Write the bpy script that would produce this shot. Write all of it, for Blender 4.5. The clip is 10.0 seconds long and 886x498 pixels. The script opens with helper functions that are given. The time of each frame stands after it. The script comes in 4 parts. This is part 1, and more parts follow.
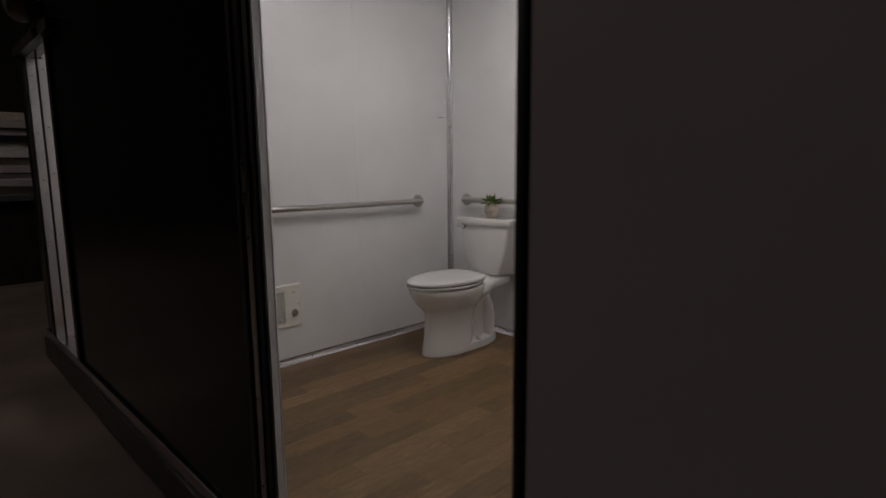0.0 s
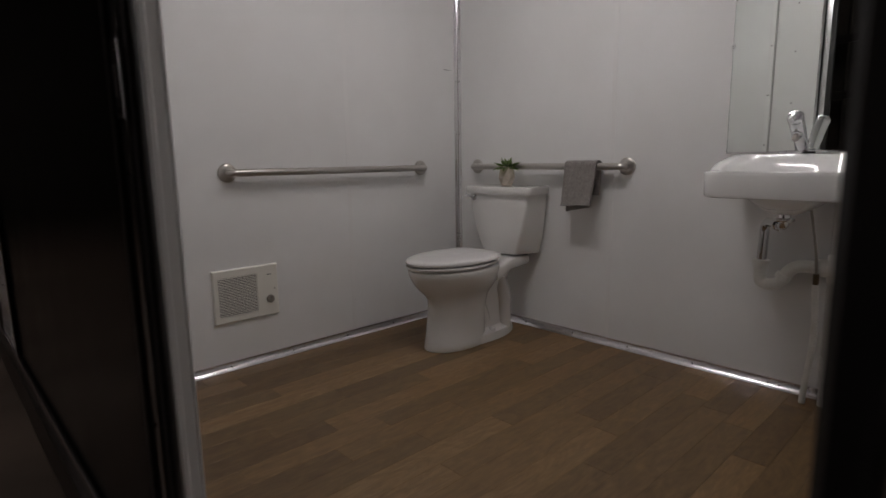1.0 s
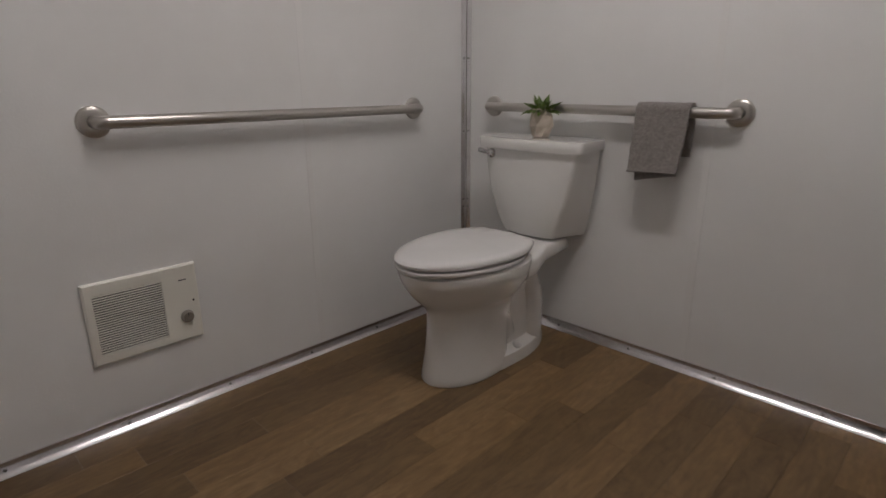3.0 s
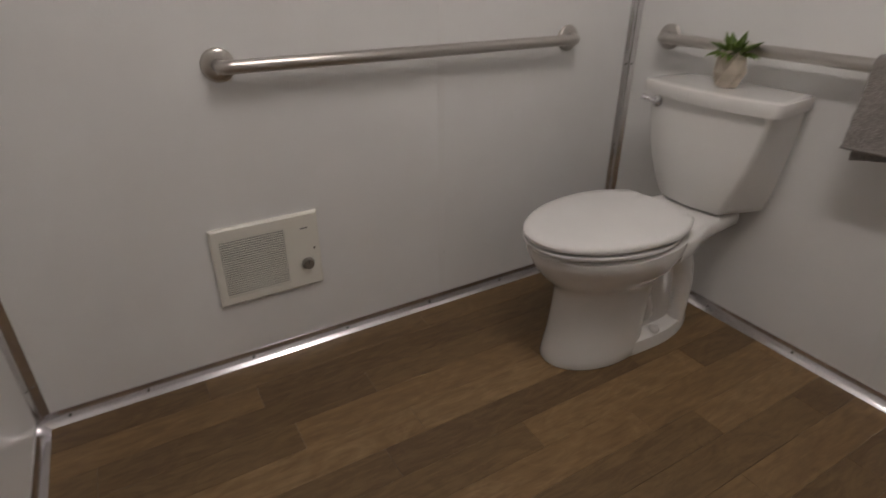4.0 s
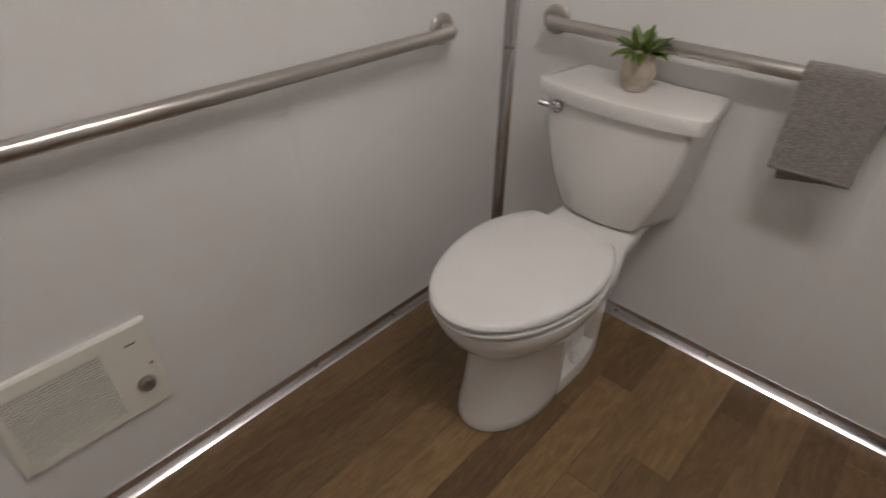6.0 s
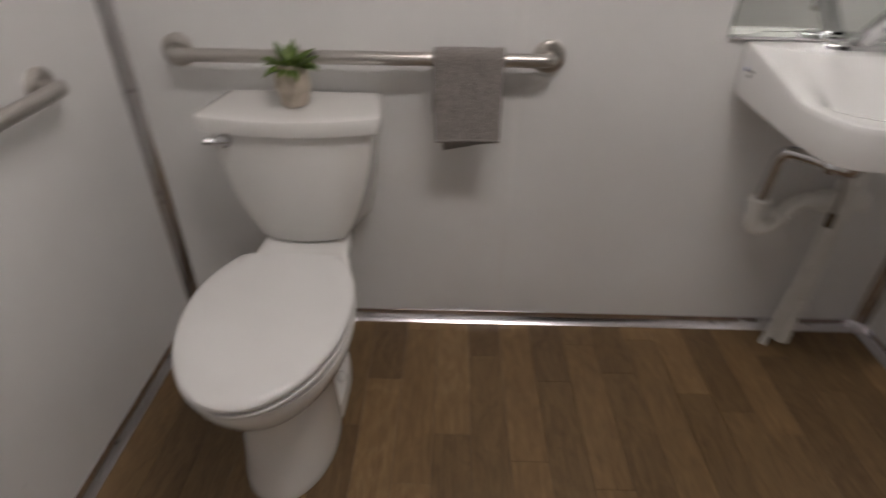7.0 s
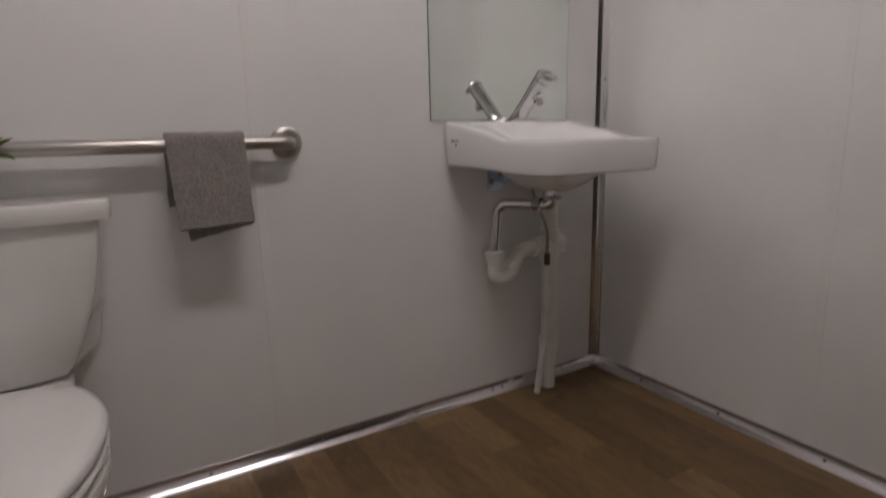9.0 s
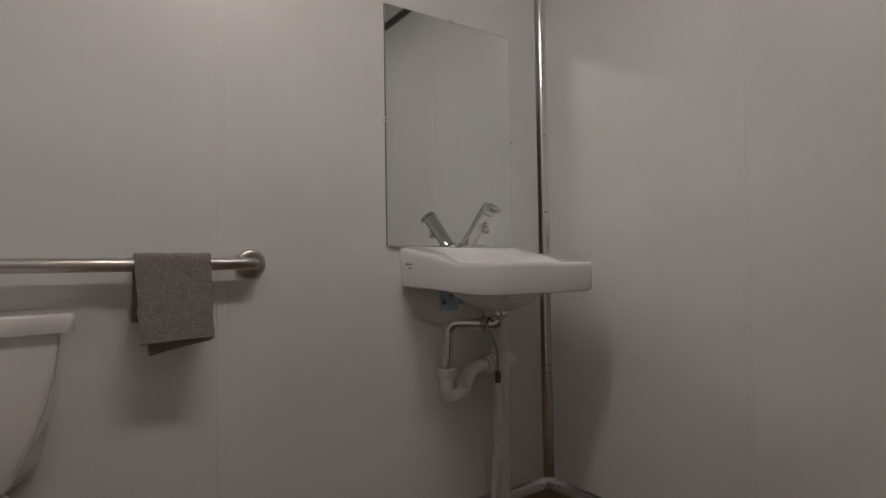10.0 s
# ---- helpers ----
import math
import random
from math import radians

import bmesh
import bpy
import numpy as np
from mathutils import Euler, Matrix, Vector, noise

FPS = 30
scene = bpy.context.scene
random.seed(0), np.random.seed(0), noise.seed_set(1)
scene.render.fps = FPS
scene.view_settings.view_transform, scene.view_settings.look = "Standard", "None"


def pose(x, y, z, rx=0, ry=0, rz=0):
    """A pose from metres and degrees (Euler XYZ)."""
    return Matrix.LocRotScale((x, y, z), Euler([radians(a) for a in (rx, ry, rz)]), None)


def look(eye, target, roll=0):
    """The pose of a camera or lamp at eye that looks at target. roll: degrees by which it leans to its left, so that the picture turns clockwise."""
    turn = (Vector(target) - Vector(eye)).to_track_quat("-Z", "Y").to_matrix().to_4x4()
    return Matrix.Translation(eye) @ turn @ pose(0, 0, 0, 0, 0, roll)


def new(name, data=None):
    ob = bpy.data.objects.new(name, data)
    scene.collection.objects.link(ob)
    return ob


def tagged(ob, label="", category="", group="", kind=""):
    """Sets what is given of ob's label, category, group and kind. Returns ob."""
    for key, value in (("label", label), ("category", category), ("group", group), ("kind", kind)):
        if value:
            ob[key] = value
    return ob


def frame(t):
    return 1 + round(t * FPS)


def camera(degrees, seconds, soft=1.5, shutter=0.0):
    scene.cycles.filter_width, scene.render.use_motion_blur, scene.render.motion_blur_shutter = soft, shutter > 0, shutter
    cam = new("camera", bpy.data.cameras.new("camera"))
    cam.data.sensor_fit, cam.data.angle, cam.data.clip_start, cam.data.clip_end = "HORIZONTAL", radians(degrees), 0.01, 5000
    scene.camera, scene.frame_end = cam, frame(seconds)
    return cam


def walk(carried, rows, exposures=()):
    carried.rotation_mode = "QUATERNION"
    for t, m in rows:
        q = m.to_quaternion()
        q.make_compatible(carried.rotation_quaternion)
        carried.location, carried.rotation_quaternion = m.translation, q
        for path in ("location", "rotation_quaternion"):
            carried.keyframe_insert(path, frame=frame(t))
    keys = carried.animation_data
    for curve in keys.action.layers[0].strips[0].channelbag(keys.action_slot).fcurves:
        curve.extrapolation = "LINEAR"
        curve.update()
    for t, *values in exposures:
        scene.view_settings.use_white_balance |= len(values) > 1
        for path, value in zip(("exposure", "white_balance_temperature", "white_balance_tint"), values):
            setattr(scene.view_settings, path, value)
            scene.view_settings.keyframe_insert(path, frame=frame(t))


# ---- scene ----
cam = camera(77.4, 10.0, 1.5, 0.5)
PATH = [
    (0, (2.655, -2.693, 1.051), (1.246, -1.303, 0.762), -0.5),
    (0.4, (2.491, -2.557, 1.006), (1.073, -1.18, 0.706), -0.5),
    (0.5, (2.476, -2.525, 0.985), (1.051, -1.155, 0.682), -0.7),
    (0.7, (2.401, -2.448, 0.941), (0.975, -1.081, 0.628), -0.7),
    (1, (2.306, -2.315, 0.895), (0.872, -0.959, 0.571), -0.9),
    (1.5, (2.169, -2.175, 0.889), (0.749, -0.82, 0.508), -0.9),
    (1.8, (2.07, -2.117, 0.889), (0.663, -0.756, 0.477), -0.7),
    (2, (1.979, -2.067, 0.874), (0.585, -0.699, 0.444), -0.9),
    (2.2, (1.901, -2.013, 0.908), (0.525, -0.645, 0.426), -0.7),
    (3.3, (1.502, -1.693, 0.95), (0.136, -0.368, 0.334), -0.3),
    (3.5, (1.449, -1.675, 0.977), (0.004, -0.46, 0.319), -0.5),
    (4, (1.425, -1.589, 1.065), (-0.106, -0.696, 0.139), 0.0),
    (4.5, (1.324, -1.525, 1.132), (-0.121, -0.696, 0.026), 0.3),
    (5, (1.236, -1.45, 1.21), (-0.169, -0.592, 0.076), 0.0),
    (5.2, (1.214, -1.424, 1.209), (-0.169, -0.53, 0.073), 0.0),
    (6.3, (0.958, -1.374, 1.192), (0.048, -0.011, 0.046), 0.9),
    (6.5, (0.944, -1.373, 1.188), (0.211, 0.103, 0.054), 1.0),
    (7, (0.833, -1.385, 1.203), (0.808, 0.276, 0.089), 0.8),
    (7.5, (0.771, -1.403, 1.228), (1.249, 0.251, 0.21), -0.4),
    (8, (0.723, -1.399, 1.176), (1.429, 0.271, 0.33), -0.9),
    (8.5, (0.705, -1.421, 0.992), (1.528, 0.281, 0.341), -0.9),
    (9, (0.682, -1.421, 0.85), (1.673, 0.271, 0.455), -1.4),
    (9.5, (0.667, -1.479, 0.861), (1.753, 0.198, 0.78), -1.0),
    (10, (0.651, -1.527, 0.834), (1.78, 0.123, 0.894), -0.9),
]
EYES = [(t, look(eye, target, roll)) for t, eye, target, roll in PATH]
EXPOSURES = [(0.0, 1.62, 6200, 10), (0.6, 1.52, 6200, 10), (1.2, 1.62, 6200, 10), (2.0, 1.76, 6250, 10), (3.5, 1.89, 6450, 10), (4.5, 2.0, 6650, 10),
             (6.5, 2.14, 6500, 10), (7.2, 2.07, 6430, 10), (7.5, 2.30, 6450, 11), (8.0, 2.02, 6380, 14), (8.5, 1.82, 6430, 14), (9.5, 1.62, 6540, 12), (10.0, 1.38, 6650, 10)]
walk(cam, EYES, EXPOSURES)

# ---------------------------------------------------------------- plan, in metres
# west wall x = 0, north wall y = 0, east wall x = EAST, south (door) wall y = SOUTH, floor z = 0
EAST, SOUTH, TOP = 2.165, -1.953, 2.21
OUT = -2.055            # outer face of the trailer's door side
JAMB_W, JAMB_E = 1.295, 2.29
DOOR_TOP = 2.03
GROUND = -0.36

# ---------------------------------------------------------------- world and large lights
world = bpy.data.worlds.new("night")
scene.world = world
world.use_nodes = True
world.node_tree.nodes["Background"].inputs[0].default_value = (1.0, 0.78, 0.6, 1)
world.node_tree.nodes["Background"].inputs[1].default_value = 0.0005

LAMP_POWER = 8.5        # radiance of the ceiling lamp's diffuser
HALL_FILL_POWER = 4.6       # radiance of the unseen lamp added for the hall's dim light


scene.cycles.caustics_reflective = True
scene.cycles.blur_glossy = 0.0


# ---------------------------------------------------------------- materials
def material(name, color, rough=0.5, metal=0.0, coat=0.0):
    m = bpy.data.materials.new(name)
    m.use_nodes = True
    b = m.node_tree.nodes["Principled BSDF"]
    b.inputs["Base Color"].default_value = (*color, 1)
    b.inputs["Roughness"].default_value = rough
    b.inputs["Metallic"].default_value = metal
    b.inputs["Coat Weight"].default_value = coat
    b.inputs["Coat Roughness"].default_value = 0.05
    return m


def node(m, kind, **values):
    n = m.node_tree.nodes.new(kind)
    for k, v in values.items():
        n.inputs[k.replace("_", " ")].default_value = v
    return n


def wire(m, a, out, b, into):
    m.node_tree.links.new(a.outputs[out], b.inputs[into])


def bsdf(m):
    return m.node_tree.nodes["Principled BSDF"]


def coords(m, scale=(1, 1, 1)):
    c = m.node_tree.nodes.new("ShaderNodeTexCoord")
    p = node(m, "ShaderNodeMapping", Scale=scale)
    wire(m, c, "Object", p, "Vector")
    return p


def mottle(m, low, high, size, detail=4.0, stretch=(1, 1, 1)):
    """Base colour that wanders between two tones."""
    p = coords(m, stretch)
    n = node(m, "ShaderNodeTexNoise", Scale=size, Detail=detail)
    wire(m, p, "Vector", n, "Vector")
    r = m.node_tree.nodes.new("ShaderNodeValToRGB")
    r.color_ramp.elements[0].position, r.color_ramp.elements[1].position = 0.3, 0.7
    r.color_ramp.elements[0].color, r.color_ramp.elements[1].color = (*low, 1), (*high, 1)
    wire(m, n, "Fac", r, "Fac")
    wire(m, r, "Color", bsdf(m), "Base Color")
    return p


def relief(m, size, strength, depth, kind="ShaderNodeTexNoise", stretch=(1, 1, 1), out="Fac"):
    p = coords(m, stretch)
    n = node(m, kind, Scale=size)
    wire(m, p, "Vector", n, "Vector")
    b = node(m, "ShaderNodeBump", Strength=strength, Distance=depth)
    wire(m, n, out, b, "Height")
    wire(m, b, "Normal", bsdf(m), "Normal")


def gloss(m, low, high, size, stretch=(1, 1, 1)):
    p = coords(m, stretch)
    n = node(m, "ShaderNodeTexNoise", Scale=size, Detail=3.0)
    wire(m, p, "Vector", n, "Vector")
    r = node(m, "ShaderNodeMapRange")
    r.inputs["To Min"].default_value, r.inputs["To Max"].default_value = low, high
    wire(m, n, "Fac", r, "Value")
    wire(m, r, "Result", bsdf(m), "Roughness")


WALL = material("white_pebbled_wall_panel", (0.74, 0.74, 0.735), 0.34)
mottle(WALL, (0.70, 0.695, 0.685), (0.76, 0.76, 0.755), 2.2)
relief(WALL, 150.0, 0.32, 0.001)
gloss(WALL, 0.27, 0.4, 12.0)
SEAM = material("white_vinyl_strip", (0.735, 0.73, 0.72), 0.32)
gloss(SEAM, 0.22, 0.4, 30.0)
CEIL = material("white_ceiling_panel", (0.78, 0.78, 0.77), 0.4)
relief(CEIL, 170.0, 0.4, 0.001)


def brushed(name, color, rough, stretch):
    m = material(name, color, rough, 1.0)
    mottle(m, tuple(c * 0.93 for c in color), tuple(min(1, c * 1.03) for c in color), 9.0, 5.0, stretch)
    gloss(m, rough - 0.015, rough + 0.02, 6.0)
    return m


ALU_X = brushed("aluminium_along_x", (0.70, 0.68, 0.70), 0.21, (0.6, 14, 14))
ALU_Y = brushed("aluminium_along_y", (0.70, 0.68, 0.70), 0.21, (14, 0.6, 14))
ALU_Z = brushed("aluminium_along_z", (0.70, 0.69, 0.70), 0.21, (14, 14, 0.6))
RIVET = material("rivet_steel", (0.30, 0.29, 0.28), 0.25, 1.0)
STEEL_Y = brushed("satin_steel_along_y", (0.50, 0.476, 0.447), 0.32, (30, 0.6, 30))
STEEL_X = brushed("satin_steel_along_x", (0.50, 0.476, 0.447), 0.32, (0.6, 30, 30))
CHROME = material("chrome", (0.60, 0.60, 0.61), 0.06, 1.0)
gloss(CHROME, 0.03, 0.12, 25.0)
CHINA = material("white_china", (0.80, 0.79, 0.765), 0.09, 0.0, 0.5)
mottle(CHINA, (0.695, 0.685, 0.665), (0.735, 0.725, 0.705), 5.0)
BASIN_CHINA = material("bright_white_china", (0.83, 0.83, 0.825), 0.07, 0.0, 0.5)
mottle(BASIN_CHINA, (0.81, 0.81, 0.80), (0.84, 0.84, 0.835), 6.0)
SEAT = material("white_seat_plastic", (0.71, 0.70, 0.69), 0.2)
mottle(SEAT, (0.695, 0.685, 0.675), (0.72, 0.71, 0.70), 7.0)
gloss(SEAT, 0.14, 0.28, 18.0)
PVC = material("white_pvc", (0.74, 0.73, 0.70), 0.35)
mottle(PVC, (0.66, 0.65, 0.61), (0.77, 0.76, 0.73), 14.0)
BLUE = material("blue_plastic", (0.02, 0.06, 0.42), 0.35)
ZINC = material("blueish_zinc_steel", (0.42, 0.52, 0.62), 0.35, 0.9)
mottle(ZINC, (0.30, 0.38, 0.48), (0.5, 0.6, 0.7), 40.0)
BRASS = material("dull_brass", (0.13, 0.095, 0.06), 0.4, 1.0)
HEATER = material("cream_enamel", (0.74, 0.725, 0.66), 0.36)
gloss(HEATER, 0.28, 0.45, 60.0)
# near-black colour that stands in for the shade inside openings
SHADE_PAINT = material("cavity_shade", (0.025, 0.022, 0.02), 0.7)
KNOB = material("grey_knob_metal", (0.33, 0.31, 0.28), 0.42, 0.7)
INK = material("grey_ink", (0.12, 0.12, 0.12), 0.6)
RUBBER = material("black_rubber", (0.012, 0.011, 0.011), 0.6)
gloss(RUBBER, 0.45, 0.7, 30.0)
MIRROR = material("mirror_silver", (0.83, 0.865, 0.84), 0.012, 1.0)
MIRROR_EDGE = material("mirror_glass_edge", (0.10, 0.16, 0.14), 0.15)
CLIP = material("clear_clip_plastic", (0.75, 0.76, 0.76), 0.15)
BLACKSHEET = material("black_painted_sheet", (0.010, 0.0095, 0.009), 0.13)
gloss(BLACKSHEET, 0.12, 0.26, 6.0)
bsdf(BLACKSHEET).inputs["Specular IOR Level"].default_value = 0.28
relief(BLACKSHEET, 3.0, 0.08, 0.004)
FRAME = material("black_painted_steel", (0.016, 0.014, 0.013), 0.4)
mottle(FRAME, (0.012, 0.011, 0.010), (0.035, 0.03, 0.026), 12.0)
LEAF_DOOR = material("grey_door_panel", (0.55, 0.50, 0.47), 0.4)
mottle(LEAF_DOOR, (0.47, 0.44, 0.435), (0.52, 0.485, 0.48), 3.0)
CONCRETE = material("hall_concrete", (0.2, 0.17, 0.14), 0.75)
mottle(CONCRETE, (0.055, 0.042, 0.032), (0.13, 0.100, 0.078), 1.3, 8.0)
HALL = material("dark_ribbed_cladding", (0.06, 0.052, 0.045), 0.55)
mottle(HALL, (0.045, 0.04, 0.035), (0.075, 0.065, 0.055), 0.8)
SOIL = material("potting_soil", (0.035, 0.025, 0.018), 0.95)
relief(SOIL, 300.0, 0.9, 0.004)
POT = material("beige_cement", (0.47, 0.41, 0.34), 0.8)
mottle(POT, (0.40, 0.345, 0.28), (0.52, 0.455, 0.38), 30.0, 8.0)
LEAF = material("green_leaf", (0.06, 0.16, 0.03), 0.45)
mottle(LEAF, (0.048, 0.092, 0.012), (0.15, 0.215, 0.032), 38.0)
TOWEL = material("grey_terry_cloth", (0.2, 0.185, 0.175), 0.95)
mottle(TOWEL, (0.172, 0.153, 0.143), (0.252, 0.227, 0.213), 120.0, 7.0)
relief(TOWEL, 250.0, 0.9, 0.005)
bsdf(TOWEL).inputs["Sheen Weight"].default_value = 0.35
HEM = material("grey_towel_hem", (0.20, 0.182, 0.17), 0.9)
relief(HEM, 500.0, 0.6, 0.002, stretch=(1, 4, 4))
GLOW = material("lamp_diffuser", (0.9, 0.9, 0.9), 0.5)
bsdf(GLOW).inputs["Emission Color"].default_value = (1.0, 0.912, 0.872, 1)
bsdf(GLOW).inputs["Emission Strength"].default_value = LAMP_POWER
# glow of an added, unseen lamp that stands in for dim ambient light
HALL_FILL = material("hall_fill_diffuser", (0.9, 0.9, 0.9), 0.5)
bsdf(HALL_FILL).inputs["Emission Color"].default_value = (1.0, 0.83, 0.75, 1)
bsdf(HALL_FILL).inputs["Emission Strength"].default_value = HALL_FILL_POWER


def plank_material():
    """Printed oak: a tone for each plank, long grain, and fine dark pores."""
    m = material("printed_oak_vinyl", (0.16, 0.1, 0.06), 0.42)
    bsdf(m).inputs["Specular IOR Level"].default_value = 0.36
    info = m.node_tree.nodes.new("ShaderNodeObjectInfo")
    c = m.node_tree.nodes.new("ShaderNodeTexCoord")
    shift = m.node_tree.nodes.new("ShaderNodeVectorMath")
    shift.operation = "MULTIPLY_ADD"
    shift.inputs[1].default_value = (37.0, 61.0, 13.0)
    wire(m, info, "Random", shift, 0)
    wire(m, c, "Object", shift, 2)
    grain = node(m, "ShaderNodeMapping", Scale=(75.0, 9.0, 1.0))
    wire(m, shift, 0, grain, "Vector")
    n1 = node(m, "ShaderNodeTexNoise", Scale=1.0, Detail=8.0, Roughness=0.62, Distortion=0.7)
    wire(m, grain, "Vector", n1, "Vector")
    broad = node(m, "ShaderNodeMapping", Scale=(17.0, 6.5, 1.0))
    wire(m, shift, 0, broad, "Vector")
    n2 = node(m, "ShaderNodeTexNoise", Scale=1.0, Detail=7.0, Roughness=0.66, Distortion=2.2)
    wire(m, broad, "Vector", n2, "Vector")
    tone = m.node_tree.nodes.new("ShaderNodeValToRGB")
    e = tone.color_ramp.elements
    e[0].position, e[0].color = 0.0, (0.100, 0.060, 0.030, 1)
    e[1].position, e[1].color = 1.0, (0.262, 0.178, 0.091, 1)
    mid = e.new(0.35)
    mid.color = (0.150, 0.096, 0.046, 1)
    red = e.new(0.7)
    red.color = (0.206, 0.128, 0.060, 1)
    mix = node(m, "ShaderNodeMath")
    mix.operation = "MULTIPLY_ADD"
    mix.inputs[1].default_value = 1.05
    wire(m, n2, "Fac", mix, 0)
    half = node(m, "ShaderNodeMath")
    half.operation = "MULTIPLY_ADD"
    half.inputs[1].default_value, half.inputs[2].default_value = 0.64, -0.325
    wire(m, info, "Random", half, 0)
    wire(m, half, 0, mix, 2)
    wire(m, mix, 0, tone, "Fac")
    streak = m.node_tree.nodes.new("ShaderNodeValToRGB")
    s = streak.color_ramp.elements
    s[0].position, s[0].color = 0.30, (0.70, 0.66, 0.62, 1)
    s[1].position, s[1].color = 0.64, (1.08, 1.07, 1.03, 1)
    wire(m, n1, "Fac", streak, "Fac")
    mul = m.node_tree.nodes.new("ShaderNodeMix")
    mul.data_type, mul.blend_type = "RGBA", "MULTIPLY"
    mul.inputs[0].default_value = 0.85
    wire(m, tone, "Color", mul, 6)
    wire(m, streak, "Color", mul, 7)
    wire(m, mul, 2, bsdf(m), "Base Color")
    r = node(m, "ShaderNodeMapRange")
    r.inputs["To Min"].default_value, r.inputs["To Max"].default_value = 0.34, 0.55
    wire(m, n1, "Fac", r, "Value")
    wire(m, r, "Result", bsdf(m), "Roughness")
    b = node(m, "ShaderNodeBump", Strength=0.25, Distance=0.0008)
    wire(m, n1, "Fac", b, "Height")
    wire(m, b, "Normal", bsdf(m), "Normal")
    return m


OAK = plank_material()


# ---------------------------------------------------------------- mesh helpers
def mesh(name, bm, mat, smooth=False):
    bmesh.ops.recalc_face_normals(bm, faces=bm.faces)
    me = bpy.data.meshes.new(name)
    bm.to_mesh(me)
    bm.free()
    me.materials.append(mat)
    if smooth:
        me.polygons.foreach_set("use_smooth", [True] * len(me.polygons))
        me.set_sharp_from_angle(angle=radians(42))
    return me


def part(name, bm, mat, parent=None, label="", smooth=False):
    ob = new(name, mesh(name, bm, mat, smooth))
    if parent is not None:
        ob.parent = parent
        ob.matrix_parent_inverse = parent.matrix_world.inverted()
    if label:
        ob["label"] = label
    return ob


def base(name, place=(0, 0, 0)):
    ob = new(name)
    ob.location = place
    ob.empty_display_size = 0.05
    bpy.context.view_layer.update()
    return ob


def block(x0, x1, y0, y1, z0, z1, bevel=0.0, steps=2, bm=None):
    b = bm or bmesh.new()
    made = bmesh.ops.create_cube(b, size=1, matrix=Matrix.Translation(((x0 + x1) / 2, (y0 + y1) / 2, (z0 + z1) / 2))
                                 @ Matrix.Diagonal((abs(x1 - x0), abs(y1 - y0), abs(z1 - z0), 1)))
    if bevel:
        edges = {e for v in made["verts"] for e in v.link_edges}
        bmesh.ops.bevel(b, geom=list(edges), offset=bevel, segments=steps, affect="EDGES", profile=0.5)
    return b


def rod(a, b, r0, r1=None, n=20, bm=None, cap=True):
    """A round bar from a to b."""
    m = bm or bmesh.new()
    a, b = Vector(a), Vector(b)
    turn = (b - a).to_track_quat("Z", "Y").to_matrix().to_4x4()
    bmesh.ops.create_cone(m, cap_ends=cap, segments=n, radius1=r0, radius2=r0 if r1 is None else r1, depth=(b - a).length,
                          matrix=Matrix.Translation((a + b) / 2) @ turn)
    return m


def loft(rings, close=True, bm=None):
    """A skin over rings of equal count, with both ends closed."""
    b = bm or bmesh.new()
    rows = [[b.verts.new(p) for p in ring] for ring in rings]
    n = len(rows[0])
    for lo, hi in zip(rows, rows[1:]):
        for i in range(n):
            b.faces.new((lo[i], lo[(i + 1) % n], hi[(i + 1) % n], hi[i]))
    if close:
        b.faces.new(rows[0][::-1])
        b.faces.new(rows[-1])
    return b


def lathe(profile, n=32, m=None, bm=None):
    """Radius and height pairs turned about z, then moved by m."""
    m = m or Matrix()
    return loft([[m @ Vector((r * math.cos(a), r * math.sin(a), z)) for a in (2 * math.pi * i / n for i in range(n))] for r, z in profile], bm=bm)


def tube(points, radius, n=14, bm=None):
    """A pipe along a line of points; radius may be a list."""
    pts = [Vector(p) for p in points]
    rad = radius if isinstance(radius, list) else [radius] * len(pts)
    rings, side = [], None
    for i, p in enumerate(pts):
        way = (pts[min(i + 1, len(pts) - 1)] - pts[max(i - 1, 0)]).normalized()
        if side is None:
            side = way.orthogonal().normalized()
        side = (side - way * side.dot(way)).normalized()
        other = way.cross(side)
        rings.append([p + rad[i] * (math.cos(a) * side + math.sin(a) * other) for a in (2 * math.pi * k / n for k in range(n))])
    return loft(rings, bm=bm)


def bend(points, radius, steps=8):
    """A line of points with its corners rounded."""
    pts = [Vector(p) for p in points]
    out = [pts[0]]
    for a, b, c in zip(pts, pts[1:], pts[2:]):
        r = min(radius, (a - b).length * 0.49, (c - b).length * 0.49)
        p, q = b + (a - b).normalized() * r, b + (c - b).normalized() * r
        for k in range(steps + 1):
            s = k / steps
            out.append(p * (1 - s) ** 2 + b * 2 * s * (1 - s) + q * s * s)
    return out + [pts[-1]]


def ease(a, b, x):
    s = max(0.0, min(1.0, (x - a) / (b - a)))
    return s * s * (3 - 2 * s)


def between(table, x):
    for (x0, *a), (x1, *b) in zip(table, table[1:]):
        if x <= x1:
            s = max(0.0, (x - x0) / (x1 - x0))
            return [p + (q - p) * s for p, q in zip(a, b)]
    return list(table[-1][1:])


def structure(ob, label, category):
    return tagged(ob, label, category, kind="structure")


